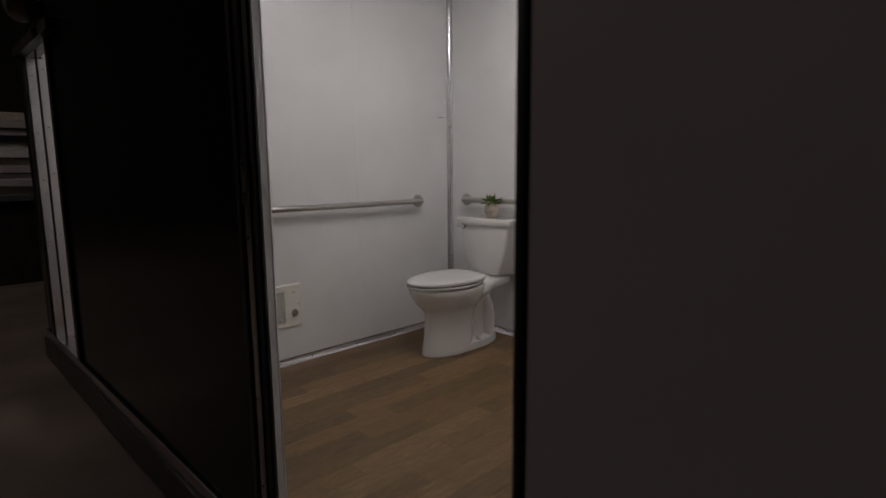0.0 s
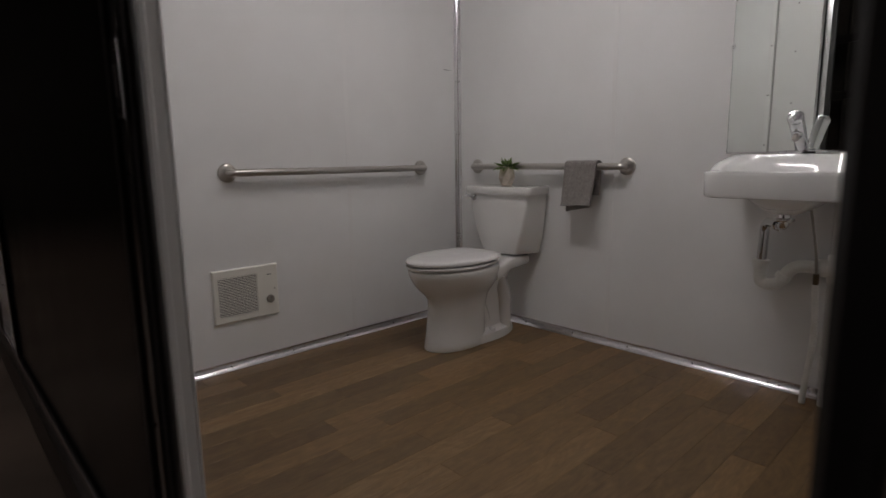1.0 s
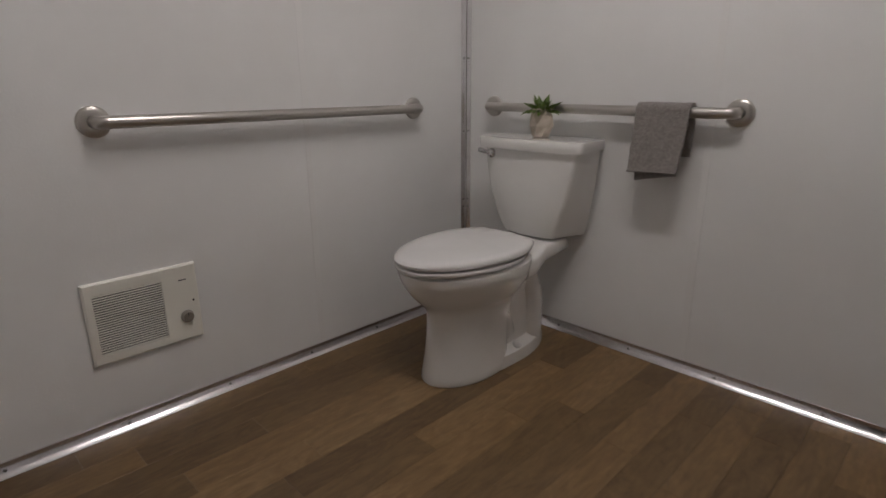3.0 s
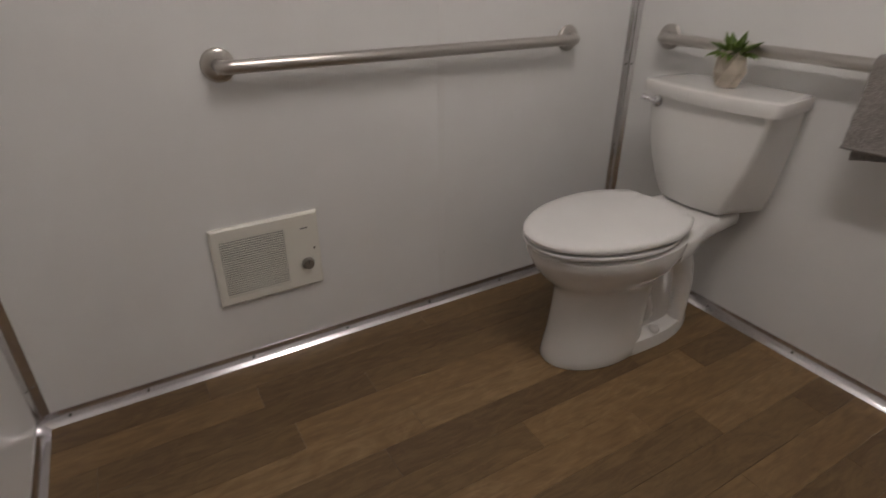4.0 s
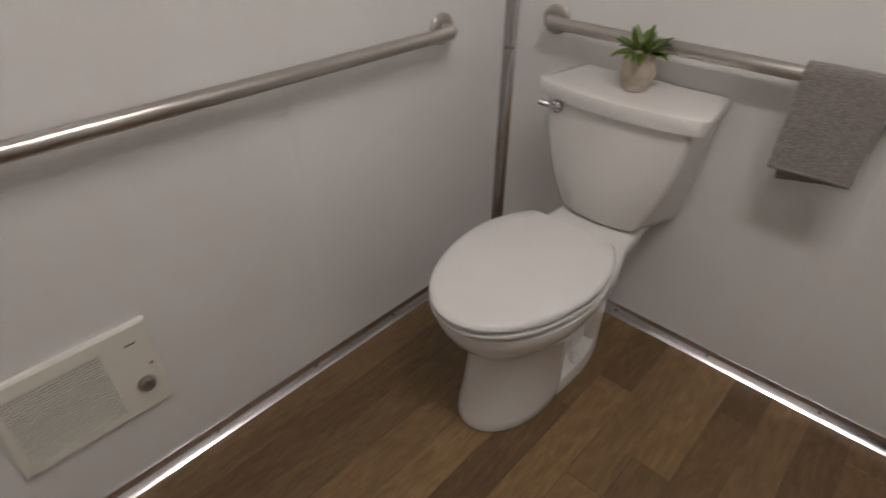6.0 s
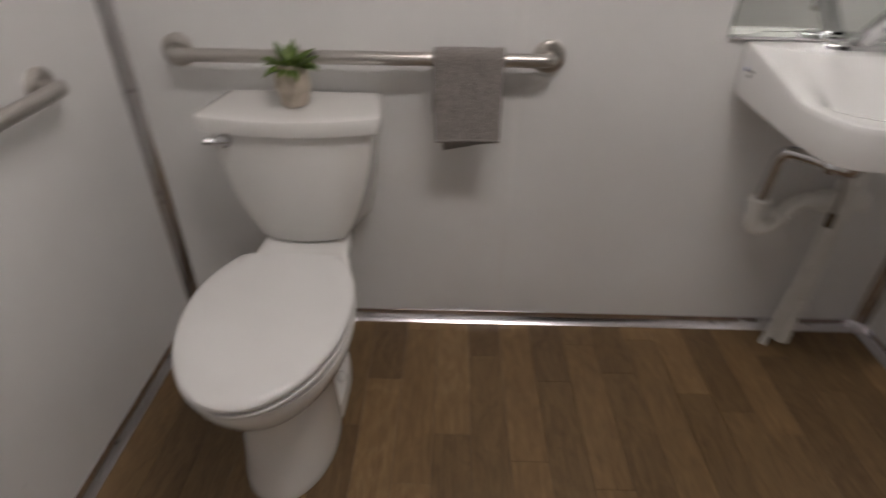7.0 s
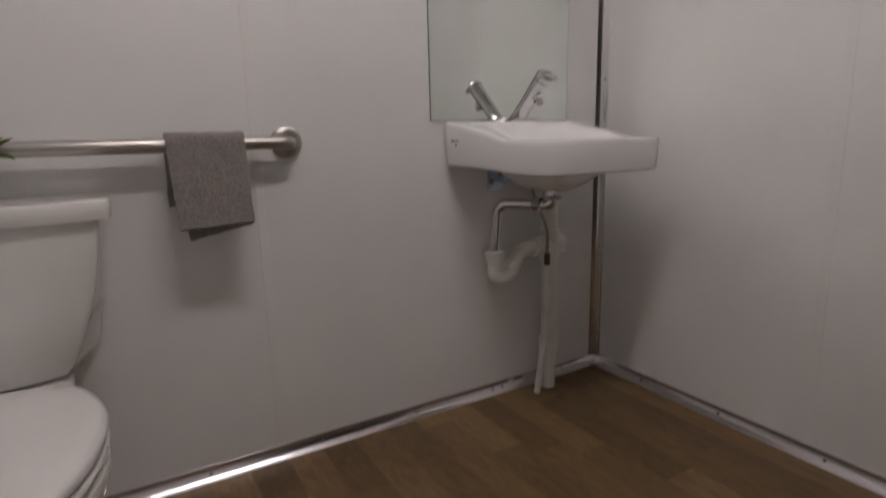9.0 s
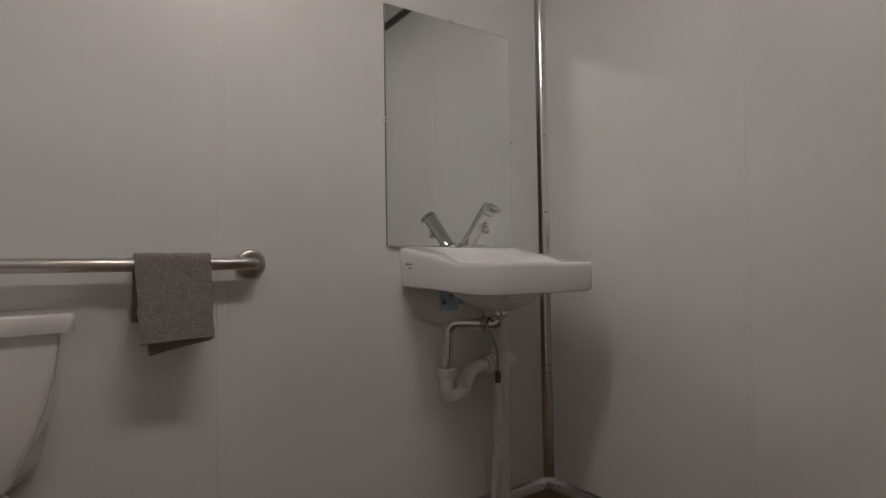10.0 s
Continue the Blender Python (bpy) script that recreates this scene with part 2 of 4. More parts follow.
# ---------------------------------------------------------------- the room's shell
wall_west = part("wall_west", block(-0.05, 0, -1.965, 0.05, -0.02, TOP), WALL)
structure(wall_west, "white pebbled plastic wall panels with a vertical seam", "wall")
wall_north = part("wall_north", block(0, EAST, 0, 0.05, -0.02, TOP), WALL)
structure(wall_north, "white pebbled plastic wall panels behind toilet and basin", "wall")
wall_east = part("wall_east", block(EAST, EAST + 0.05, -1.42, 0.05, -0.02, TOP), WALL)
structure(wall_east, "white pebbled plastic wall panels beside the basin", "wall")
wall_return = part("wall_return", block(EAST + 0.05, 2.33, -1.42, -1.37, -0.02, TOP), WALL)
structure(wall_return, "short white wall panel beside the doorway", "wall")
wall_entry = part("wall_entry", block(2.29, 2.33, SOUTH - 0.02, -1.42, -0.02, TOP), WALL)
structure(wall_entry, "white wall panel beside the doorway", "wall")
wall_south = part("wall_south", block(0, 1.041, SOUTH - 0.02, SOUTH, -0.02, TOP), WALL)
structure(wall_south, "white pebbled wall panel beside the doorway", "wall")
wall_over_door = part("wall_over_door", block(1.041, 2.33, SOUTH - 0.02, SOUTH, DOOR_TOP + 0.041, TOP), WALL)
structure(wall_over_door, "white wall panel over the doorway", "wall")
ceiling = part("ceiling", block(-0.05, 2.34, -2.04, 0.05, TOP, TOP + 0.05), CEIL)
structure(ceiling, "white ceiling panels of the restroom trailer", "ceiling")

# seam strips
for nm, bm in (("seam_west", block(0, 0.0009, -0.774, -0.752, 0.036, TOP, 0.0004, 1)),
               ("seam_north", block(0.978, 1.0, -0.0018, 0, 0.036, TOP, 0.0007, 1)),
               ("seam_east", block(EAST - 0.0018, EAST, -0.767, -0.745, 0.036, TOP, 0.0007, 1))):
    structure(part("trim", bm, SEAM), "narrow white vinyl strip over a panel seam", "trim")


# ---------------------------------------------------------------- aluminium angles with rivets
def rivet_mesh():
    me = mesh("rivet", lathe([(0.0042, 0), (0.0042, 0.0006), (0.0034, 0.0017), (0.0016, 0.0023), (0.0012, 0.0016)], 12), RIVET, True)
    return me


RIVET_MESH = rivet_mesh()


def rivet(place, way, parent):
    ob = new("rivet", RIVET_MESH)
    ob.matrix_world = Matrix.Translation(place) @ Vector(way).to_track_quat("Z", "Y").to_matrix().to_4x4()
    ob.parent = parent
    ob.matrix_parent_inverse = parent.matrix_world.inverted()


def cove(profile, along, a, b, place):
    """An extrusion: profile of (off the wall, up), along an axis from a to b; place() maps it to the room."""
    return loft([[place(s, u, v) for u, v in profile] for s in (a, b)])


# floor angle: a flat upper leg, a sloped lower face and a lip on the floor
FOOT = [(0.0, 0.0), (0.024, 0.0), (0.024, 0.0016)]
for k in range(1, 9):
    q = k / 8
    hollow = 0.0060 * math.sin(math.pi * q)
    FOOT.append((0.024 - 0.0205 * q - hollow * 0.86, 0.0016 + 0.0344 * q - hollow * 0.51))
FOOT.append((0.0, 0.037))
t_west = part("trim", cove(FOOT, "y", SOUTH + 0.004, -0.004, lambda s, u, v: Vector((u, s, v))), ALU_Y, smooth=True)
t_north = part("trim", cove(FOOT, "x", 0.004, EAST - 0.004, lambda s, u, v: Vector((s, -u, v))), ALU_X, smooth=True)
t_east = part("trim", cove(FOOT, "y", -1.42, -0.004, lambda s, u, v: Vector((EAST - u, s, v))), ALU_Y, smooth=True)
t_south = part("trim", cove(FOOT, "x", 0.004, 1.013, lambda s, u, v: Vector((s, SOUTH + u, v))), ALU_X, smooth=True)
for ob in (t_west, t_north, t_east, t_south):
    structure(ob, "brushed aluminium angle trim riveted along the floor", "trim")
for y in (-1.885, -1.70, -1.415, -1.118, -0.816, -0.52, -0.22):
    rivet((0.0088, y, 0.0172), (1, 0, 0.6), t_west)
for x in (0.21, 0.51, 0.804, 1.101, 1.40, 1.69, 1.73, 2.0):
    rivet((x, -0.0088, 0.0172), (0, -1, 0.6), t_north)
for y in (-0.06, -0.229, -0.514, -0.807, -1.1, -1.36):
    rivet((EAST - 0.0088, y, 0.0172), (-1, 0, 0.6), t_east)
for x in (0.06, 0.3, 0.6, 0.9):
    rivet((x, SOUTH + 0.0088, 0.0172), (0, 1, 0.6), t_south)


def corner(cx, cy, sx, sy, z0, z1):
    """An upright angle in a corner; its legs run to sx and sy."""
    w, th = 0.029, 0.003
    prof = [(0, 0), (w, 0), (w, 0.0016)]
    for k in range(1, 8):
        q = k / 8
        hollow = 0.0060 * math.sin(math.pi * q) * 0.7071
        prof.append((w - (w - th) * q - hollow, th + (w - th) * q - hollow))
    prof += [(0.0016, w), (0, w)]
    ob = part("trim", loft([[Vector((cx + sx * u, cy + sy * v, z)) for u, v in prof] for z in (z0, z1)]), ALU_Z, smooth=True)
    structure(ob, "brushed aluminium corner angle with rivet pairs", "trim")
    for z in (0.13, 0.423, 0.455, 0.744, 1.031, 1.323, 1.605, 1.90):
        rivet((cx + sx * 0.0190, cy + sy * 0.0062, z), (0.75 * sx, sy, 0), ob)
        rivet((cx + sx * 0.0062, cy + sy * 0.0190, z), (sx, 0.75 * sy, 0), ob)


corner(0, 0, 1, -1, 0.037, TOP)
corner(EAST, 0, -1, -1, 0.037, TOP)
corner(0, SOUTH, 1, 1, 0.037, TOP)
HEAD = [(0, 0), (0.03, 0), (0.03, -0.002), (0.0035, -0.004), (0.003, -0.03), (0, -0.03)]
for a, b, place, mat in ((SOUTH, 0, lambda s, u, v: Vector((u, s, TOP + v)), ALU_Y), (0, EAST, lambda s, u, v: Vector((s, -u, TOP + v)), ALU_X),
                         (-1.42, 0, lambda s, u, v: Vector((EAST - u, s, TOP + v)), ALU_Y)):
    structure(part("trim", cove(HEAD, "", a, b, place), mat, smooth=True), "brushed aluminium angle under the ceiling", "trim")


# ---------------------------------------------------------------- ceiling lamp
def ceiling_lamp(cx, cy, z, length, name="ceiling_lamp"):
    lamp = base(name, (cx, cy, z))
    part("housing", block(cx - length / 2 - 0.02, cx + length / 2 + 0.02, cy - 0.085, cy + 0.085, z - 0.035, z, 0.006), SEAT, lamp)
    part("diffuser", block(cx - length / 2, cx + length / 2, cy - 0.07, cy + 0.07, z - 0.06, z - 0.035, 0.008), GLOW, lamp, "glowing white lens")
    return tagged(lamp, "lit white linear lamp on the ceiling", "ceiling lamp")


ceiling_lamp(1.07, -0.94, TOP, 0.70)


# ---------------------------------------------------------------- grab bars
def grab_bar(a, b, off, mat, label):
    """A steel bar between two wall flanges; off points away from the wall."""
    a, b, off = Vector(a), Vector(b), Vector(off)
    bar = base("grab_bar", a)
    reach = off * 0.049
    part("rail", tube(bend([a + off * 0.006, a + reach, b + reach, b + off * 0.006], 0.045, 9), 0.0162, 20), mat, bar, smooth=True)
    for p in (a, b):
        turn = Matrix.Translation(p) @ off.to_track_quat("Z", "Y").to_matrix().to_4x4()
        part("flange", lathe([(0.0395, 0), (0.0395, 0.005), (0.0385, 0.0085), (0.036, 0.0112), (0.027, 0.0135), (0.0185, 0.0142), (0.0178, 0.0125)], 40, turn), mat, bar,
             "round satin steel cover plate", True)
    return tagged(bar, label, "grab bar", "grab bars")


grab_bar((0, -1.367, 0.848), (0, -0.299, 0.845), (1, 0, 0), STEEL_Y, "long satin stainless steel grab bar on the white wall")
grab_bar((0.157, 0, 0.847), (1.064, 0, 0.847), (0, -1, 0), STEEL_X, "satin stainless steel grab bar above the toilet tank, holding a towel")


# ---------------------------------------------------------------- toilet
TX = 0.447      # its middle line


def egg(hw, front, back, n=48, squareness=2.0, tail=2.5, cut=9.0):
    """An outline round the toilet's middle line, pointed towards the room."""
    mid = front + (back - front) * 0.55
    out = []
    for i in range(n):
        a = 2 * math.pi * i / n
        c, s = math.cos(a), math.sin(a)
        p = squareness if s < 0 else tail
        x = hw * math.copysign(abs(c) ** (2 / p), c)
        y = mid + (mid - front if s < 0 else back - mid) * math.copysign(abs(s) ** (2 / p), s)
        out.append((TX + x, min(y, cut)))
    return out


def stack(levels, n=56, squareness=2.0, tail=2.5, cut=9.0):
    return loft([[Vector((x, y, z)) for x, y in egg(hw, f, b, n, squareness, tail, cut)] for z, hw, f, b in levels])


def toilet():
    pan = base("toilet", (TX, -0.4, 0))
    part("bowl", stack([
        (0.000, 0.112, -0.661, -0.330), (0.006, 0.115, -0.664, -0.330), (0.030, 0.113, -0.659, -0.330), (0.090, 0.107, -0.648, -0.325),
        (0.150, 0.104, -0.642, -0.320), (0.205, 0.103, -0.638, -0.310), (0.235, 0.106, -0.640, -0.300), (0.252, 0.1130, -0.6480, -0.292), (0.268, 0.1255, -0.6630, -0.285),
        (0.285, 0.1400, -0.6810, -0.278), (0.305, 0.1535, -0.6990, -0.272), (0.328, 0.1655, -0.7145, -0.266), (0.352, 0.1745, -0.7270, -0.262), (0.374, 0.1785, -0.7350, -0.260),
        (0.385, 0.1775, -0.7340, -0.260), (0.390, 0.1675, -0.7240, -0.262)], tail=2.6), CHINA, pan, smooth=True)
    # deck that carries the tank
    rings = []
    for y, hw, lo, hi in ((-0.34, 0.150, 0.30, 0.384), (-0.30, 0.152, 0.312, 0.388), (-0.25, 0.138, 0.325, 0.392), (-0.20, 0.122, 0.332, 0.398), (-0.12, 0.116, 0.338, 0.401),
                          (-0.05, 0.112, 0.342, 0.401), (-0.042, 0.106, 0.346, 0.397)):
        ring = []
        for i in range(28):
            a = 2 * math.pi * i / 28
            c, s = math.cos(a), math.sin(a)
            ring.append(Vector((TX + hw * math.copysign(abs(c) ** 0.42, c), y, (lo + hi) / 2 + (hi - lo) / 2 * math.copysign(abs(s) ** 0.42, s))))
        rings.append(ring)
    part("deck", loft(rings), CHINA, pan, smooth=True)
    # rear pedestal with the trapway's curve on both flanks
    part("pedestal", stack([(0.0, 0.114, -0.60, -0.07), (0.014, 0.114, -0.60, -0.07), (0.040, 0.108, -0.59, -0.08), (0.050, 0.088, -0.57, -0.095), (0.06, 0.074, -0.54, -0.105), (0.16, 0.070, -0.50, -0.12),
                            (0.24, 0.076, -0.50, -0.12), (0.30, 0.096, -0.48, -0.11), (0.345, 0.12, -0.46, -0.10)], squareness=2.6, tail=1.8), CHINA, pan, smooth=True)
    for s in (-1, 1):
        line = [(TX + s * o, y, z) for o, y, z in ((0.066, -0.50, 0.29), (0.060, -0.44, 0.245), (0.050, -0.39, 0.195), (0.042, -0.35, 0.14), (0.036, -0.33, 0.09))]
        part("trapway", tube(bend(line, 0.03, 3), 0.043, 18), CHINA, pan, smooth=True)
        line = [(TX + s * o, y, z) for o, y, z in ((0.05, -0.27, 0.33), (0.052, -0.225, 0.27), (0.050, -0.195, 0.20), (0.046, -0.185, 0.12), (0.044, -0.185, 0.03))]
        part("trapway", tube(bend(line, 0.05, 5), 0.047, 20), CHINA, pan, smooth=True)
        cap = Matrix.Translation((TX + s * 0.091, -0.315, 0.044))
        part("bolt_cap", lathe([(0.017, 0), (0.017, 0.008), (0.014, 0.016), (0.007, 0.021), (0.002, 0.022)], 20, cap), CHINA, pan, "white dome over a floor bolt", True)
    # seat and closed lid
    part("seat", stack([(0.3964, 0.03, -0.56, -0.40), (0.3966, 0.1745, -0.7430, -0.24), (0.400, 0.1790, -0.7480, -0.235), (0.4070, 0.1800, -0.7500, -0.235), (0.4102, 0.1780, -0.7480, -0.24), (0.4104, 0.03, -0.56, -0.40)],
                       tail=1.8, cut=-0.286), SEAT, pan, "white plastic seat ring", True)
    part("lid", stack([(0.4182, 0.03, -0.56, -0.40), (0.4184, 0.1770, -0.7475, -0.238), (0.4200, 0.1800, -0.7510, -0.205), (0.428, 0.1810, -0.7525, -0.205), (0.4345, 0.1775, -0.7480, -0.208), (0.438, 0.1690, -0.7365, -0.215),
                       (0.4405, 0.1440, -0.7050, -0.270), (0.4420, 0.0930, -0.6410, -0.34), (0.4424, 0.0295, -0.5510, -0.42)], tail=1.8, cut=-0.283), SEAT, pan, "closed white plastic lid", True)
    for x, y in ((-0.12, -0.40), (0.12, -0.40), (-0.09, -0.66), (0.09, -0.66)):
        part("bumper", block(TX + x - 0.008, TX + x + 0.008, y - 0.012, y + 0.012, 0.4108, 0.4183, 0.002, 1), SEAT, pan)
    for s in (-1, 1):
        part("hinge", block(TX + s * 0.075 - 0.022, TX + s * 0.075 + 0.022, -0.290, -0.266, 0.391, 0.414, 0.005), SEAT, pan)

    # tank, wider and deeper towards its top
    def tank_ring(hw, front, back, z, bow, r=0.03, rear=None):
        rear = rear or hw
        pts = []
        side = 14
        for k in range(side + 1):               # bowed front, from left to right
            u = -1 + 2 * k / side
            pts.append((u * (hw - r * 0.75), front - bow * (1 - u * u)))
        for k in range(1, 5):                   # right front corner
            a = radians(90 * k / 5)
            pts.append((hw - r * 0.75 + r * 0.75 * math.sin(a), front + r * (1 - math.cos(a))))
        pts += [(hw, front + r), (rear, back - 0.006), (rear - 0.008, back), (-rear + 0.008, back), (-rear, back - 0.006), (-hw, front + r)]
        for k in range(4, 0, -1):
            a = radians(90 * k / 5)
            pts.append((-hw + r * 0.75 - r * 0.75 * math.sin(a), front + r * (1 - math.cos(a))))
        return [Vector((TX + 0.006 + x, y, z)) for x, y in pts]

    part("tank", loft([tank_ring(hw, f, -0.016, z, bow, 0.019, rear) for z, hw, f, bow, rear in (
        (0.4035, 0.098, -0.150, 0.016, 0.135), (0.408, 0.108, -0.160, 0.018, 0.148), (0.425, 0.1165, -0.166, 0.020, 0.156), (0.46, 0.132, -0.171, 0.021, 0.163), (0.51, 0.151, -0.175, 0.022, 0.171),
        (0.57, 0.170, -0.178, 0.023, 0.179), (0.63, 0.182, -0.179, 0.024, 0.185), (0.69, 0.190, -0.180, 0.025, 0.189), (0.716, 0.191, -0.180, 0.025, 0.189))]), CHINA, pan, smooth=True)
    part("tank_lid", loft([tank_ring(hw, f, -0.006, z, bow, 0.024, hw - 0.018) for z, hw, f, bow in (
        (0.7110, 0.207, -0.185, 0.029), (0.7125, 0.213, -0.189, 0.030), (0.725, 0.2155, -0.191, 0.031), (0.742, 0.2170, -0.191, 0.031), (0.748, 0.2155, -0.188, 0.031), (0.7500, 0.2105, -0.182, 0.03),
        (0.7503, 0.19, -0.165, 0.02), (0.7506, 0.09, -0.12, 0.01))]), CHINA, pan, "white china tank lid with a bowed front", True)
    # flush lever
    b = lathe([(0.017, 0), (0.017, 0.006), (0.014, 0.012), (0.009, 0.016), (0.003, 0.017)], 24, Matrix.Translation((0.305, -0.190, 0.692)) @ pose(0, 0, 0, 90, 0, 0))
    tube([(0.306, -0.203, 0.694), (0.298, -0.214, 0.697), (0.287, -0.221, 0.701), (0.272, -0.223, 0.704)], [0.006, 0.0068, 0.0078, 0.0085], 14, b)
    part("flush_lever", b, CHROME, pan, "chrome flush lever", True)
    return tagged(pan, "white china toilet with closed lid and tank against the wall", "toilet")


toilet()


# ---------------------------------------------------------------- potted plant
def potted_plant(x, y, z):
    plant = base("potted_plant", (x, y, z))
    rings = []
    for r, h, turn in ((0.024, 0, 0), (0.031, 0.004, 0), (0.043, 0.042, 26), (0.0385, 0.074, 0), (0.0325, 0.099, 26), (0.0290, 0.099, 26), (0.0275, 0.086, 26)):
        rings.append([Vector((x + r * math.cos(radians(turn + 51.43 * i)), y + r * math.sin(radians(turn + 51.43 * i)), z + h)) for i in range(7)])
    b = loft(rings)
    bmesh.ops.bevel(b, geom=list(b.edges), offset=0.0012, segments=1, affect="EDGES")
    part("pot", b, POT, plant, "faceted beige cement pot")
    part("soil", lathe([(0.0272, 0.080), (0.027, 0.089), (0.012, 0.092), (0.002, 0.0925)], 14, Matrix.Translation((x, y, z))), SOIL, plant)
    rnd = random.Random(5)

    def leaf_mesh(length, width, droop):
        b, rows = bmesh.new(), []
        for k in range(9):
            s = k / 8
            w = width * (0.5 + 1.25 * s - 1.75 * s ** 2.4) * (1 if k < 8 else 0.05)
            lift = length * (s * 0.96 - droop * s * s)
            out = length * (0.32 * s + 0.55 * droop * s * s)
            rows.append([b.verts.new((-w, out, lift)), b.verts.new((0, out + w * 0.42, lift - w * 0.2)), b.verts.new((w, out, lift)), b.verts.new((0, out + w * 0.75, lift - w * 0.42))])
        for lo, hi in zip(rows, rows[1:]):
            for i in range(4):
                b.faces.new((lo[i], lo[(i + 1) % 4], hi[(i + 1) % 4], hi[i]))
        b.faces.new(rows[0])
        b.faces.new(rows[-1][::-1])
        return mesh("leaf", b, LEAF, True)

    kinds = [leaf_mesh(0.068, 0.0105, 0.08), leaf_mesh(0.078, 0.0108, 0.26), leaf_mesh(0.076, 0.0102, 0.48)]
    for ring, count in ((0, 8), (1, 13), (2, 13)):
        for k in range(count):
            leaf = new("leaf", kinds[ring])
            a = 360 * k / count + rnd.uniform(-12, 12) + 25 * ring
            size = rnd.uniform(0.8, 1.12)
            leaf.matrix_world = Matrix.Translation((x, y, z + 0.086)) @ pose(0, 0, 0, 0, 0, a) @ pose(0, 0.004 + 0.003 * ring, 0, -8 - 17 * ring + rnd.uniform(-9, 9), rnd.uniform(-8, 8), 0) @ Matrix.Diagonal((size, size, size, 1))
            leaf.parent = plant
            leaf.matrix_parent_inverse = plant.matrix_world.inverted()
    return tagged(plant, "small spiky green succulent in a beige pot on the tank lid", "potted plant")


potted_plant(0.458, -0.109, 0.7506)


# ---------------------------------------------------------------- towel over the grab bar
def towel(x0, x1, bar_y, bar_z, front_z, back_z):
    cloth = base("hand_towel", ((x0 + x1) / 2, bar_y, bar_z))

    def lean(down, u):
        """How far the stiff front fold stands off below the bar."""
        return (0.034 + 0.012 * u) * down ** 1.15

    def sheet(name, radius, front, back, thick, inset, off, skew, slope):
        """A folded layer: down the front, over the bar, down the back."""
        path = []
        for k in range(26):
            s = k / 25
            path.append((bar_y - radius, front + (bar_z - front) * s, 0))
        for k in range(1, 12):
            a = math.pi * k / 12
            path.append((bar_y - radius * math.cos(a), bar_z + radius * math.sin(a), 0))
        for k in range(18):
            s = k / 17
            path.append((bar_y + radius - 0.003 * s, bar_z + (back - bar_z) * s, 1))
        b, grid, n = bmesh.new(), [], 30
        for y, z, behind in path:
            down = max(0.0, (bar_z - z) / (bar_z - front_z))
            row = []
            for i in range(n + 1):
                u = i / n
                edge = 0.0018 * noise.noise(Vector((z * 55, 7.0 * (u > 0.5), radius * 200))) * (abs(u - 0.5) * 2) ** 6
                x = x0 + inset + (x1 - x0 - 2 * inset) * u + edge + (down * (skew - (skew + 0.004) * u) if not behind else -0.004 * down)
                crumple = 0.0022 * noise.noise(Vector((u * 7, z * 34, radius * 300))) + 0.0011 * noise.noise(Vector((u * 21, z * 110, 3.0)))
                wave = 0.0030 * math.sin(u * 5.2 + 1.1) * min(1.0, down)
                out = (lean(down, u) - off * down) if not behind else 0.0
                row.append(b.verts.new((x, y - out - wave - crumple, z + slope * down * (u - 0.5) + 0.0015 * noise.noise(Vector((u * 8, z * 25, 4.0))))))
            grid.append(row)
        for lo, hi in zip(grid, grid[1:]):
            for i in range(n):
                b.faces.new((lo[i], lo[i + 1], hi[i + 1], hi[i]))
        bmesh.ops.recalc_face_normals(b, faces=b.faces)
        bmesh.ops.solidify(b, geom=list(b.faces), thickness=thick)
        return part(name, b, TOWEL, cloth, smooth=True)

    sheet("outer_fold", 0.0275, front_z, back_z, 0.0055, 0.0, 0.0, 0.007, 0.006)
    sheet("inner_fold", 0.0200, front_z - 0.021, back_z + 0.02, 0.0045, 0.002, 0.010, 0.022, 0.024)
    pts = []
    for k in range(13):
        u = k / 12
        pts.append((x0 + (x1 - x0) * u + 0.007 - 0.011 * u, bar_y - 0.0285 - lean(1.0, u) - 0.0030 * math.sin(u * 5.2 + 1.1), front_z - 0.002 + 0.006 * (u - 0.5)))
    part("hem", tube(pts, 0.0036, 10), HEM, cloth, "grey woven towel hem", True)
    return tagged(cloth, "folded grey terry hand towel hanging over the grab bar", "towel")


towel(0.784, 0.950, -0.049, 0.848, 0.673, 0.712)


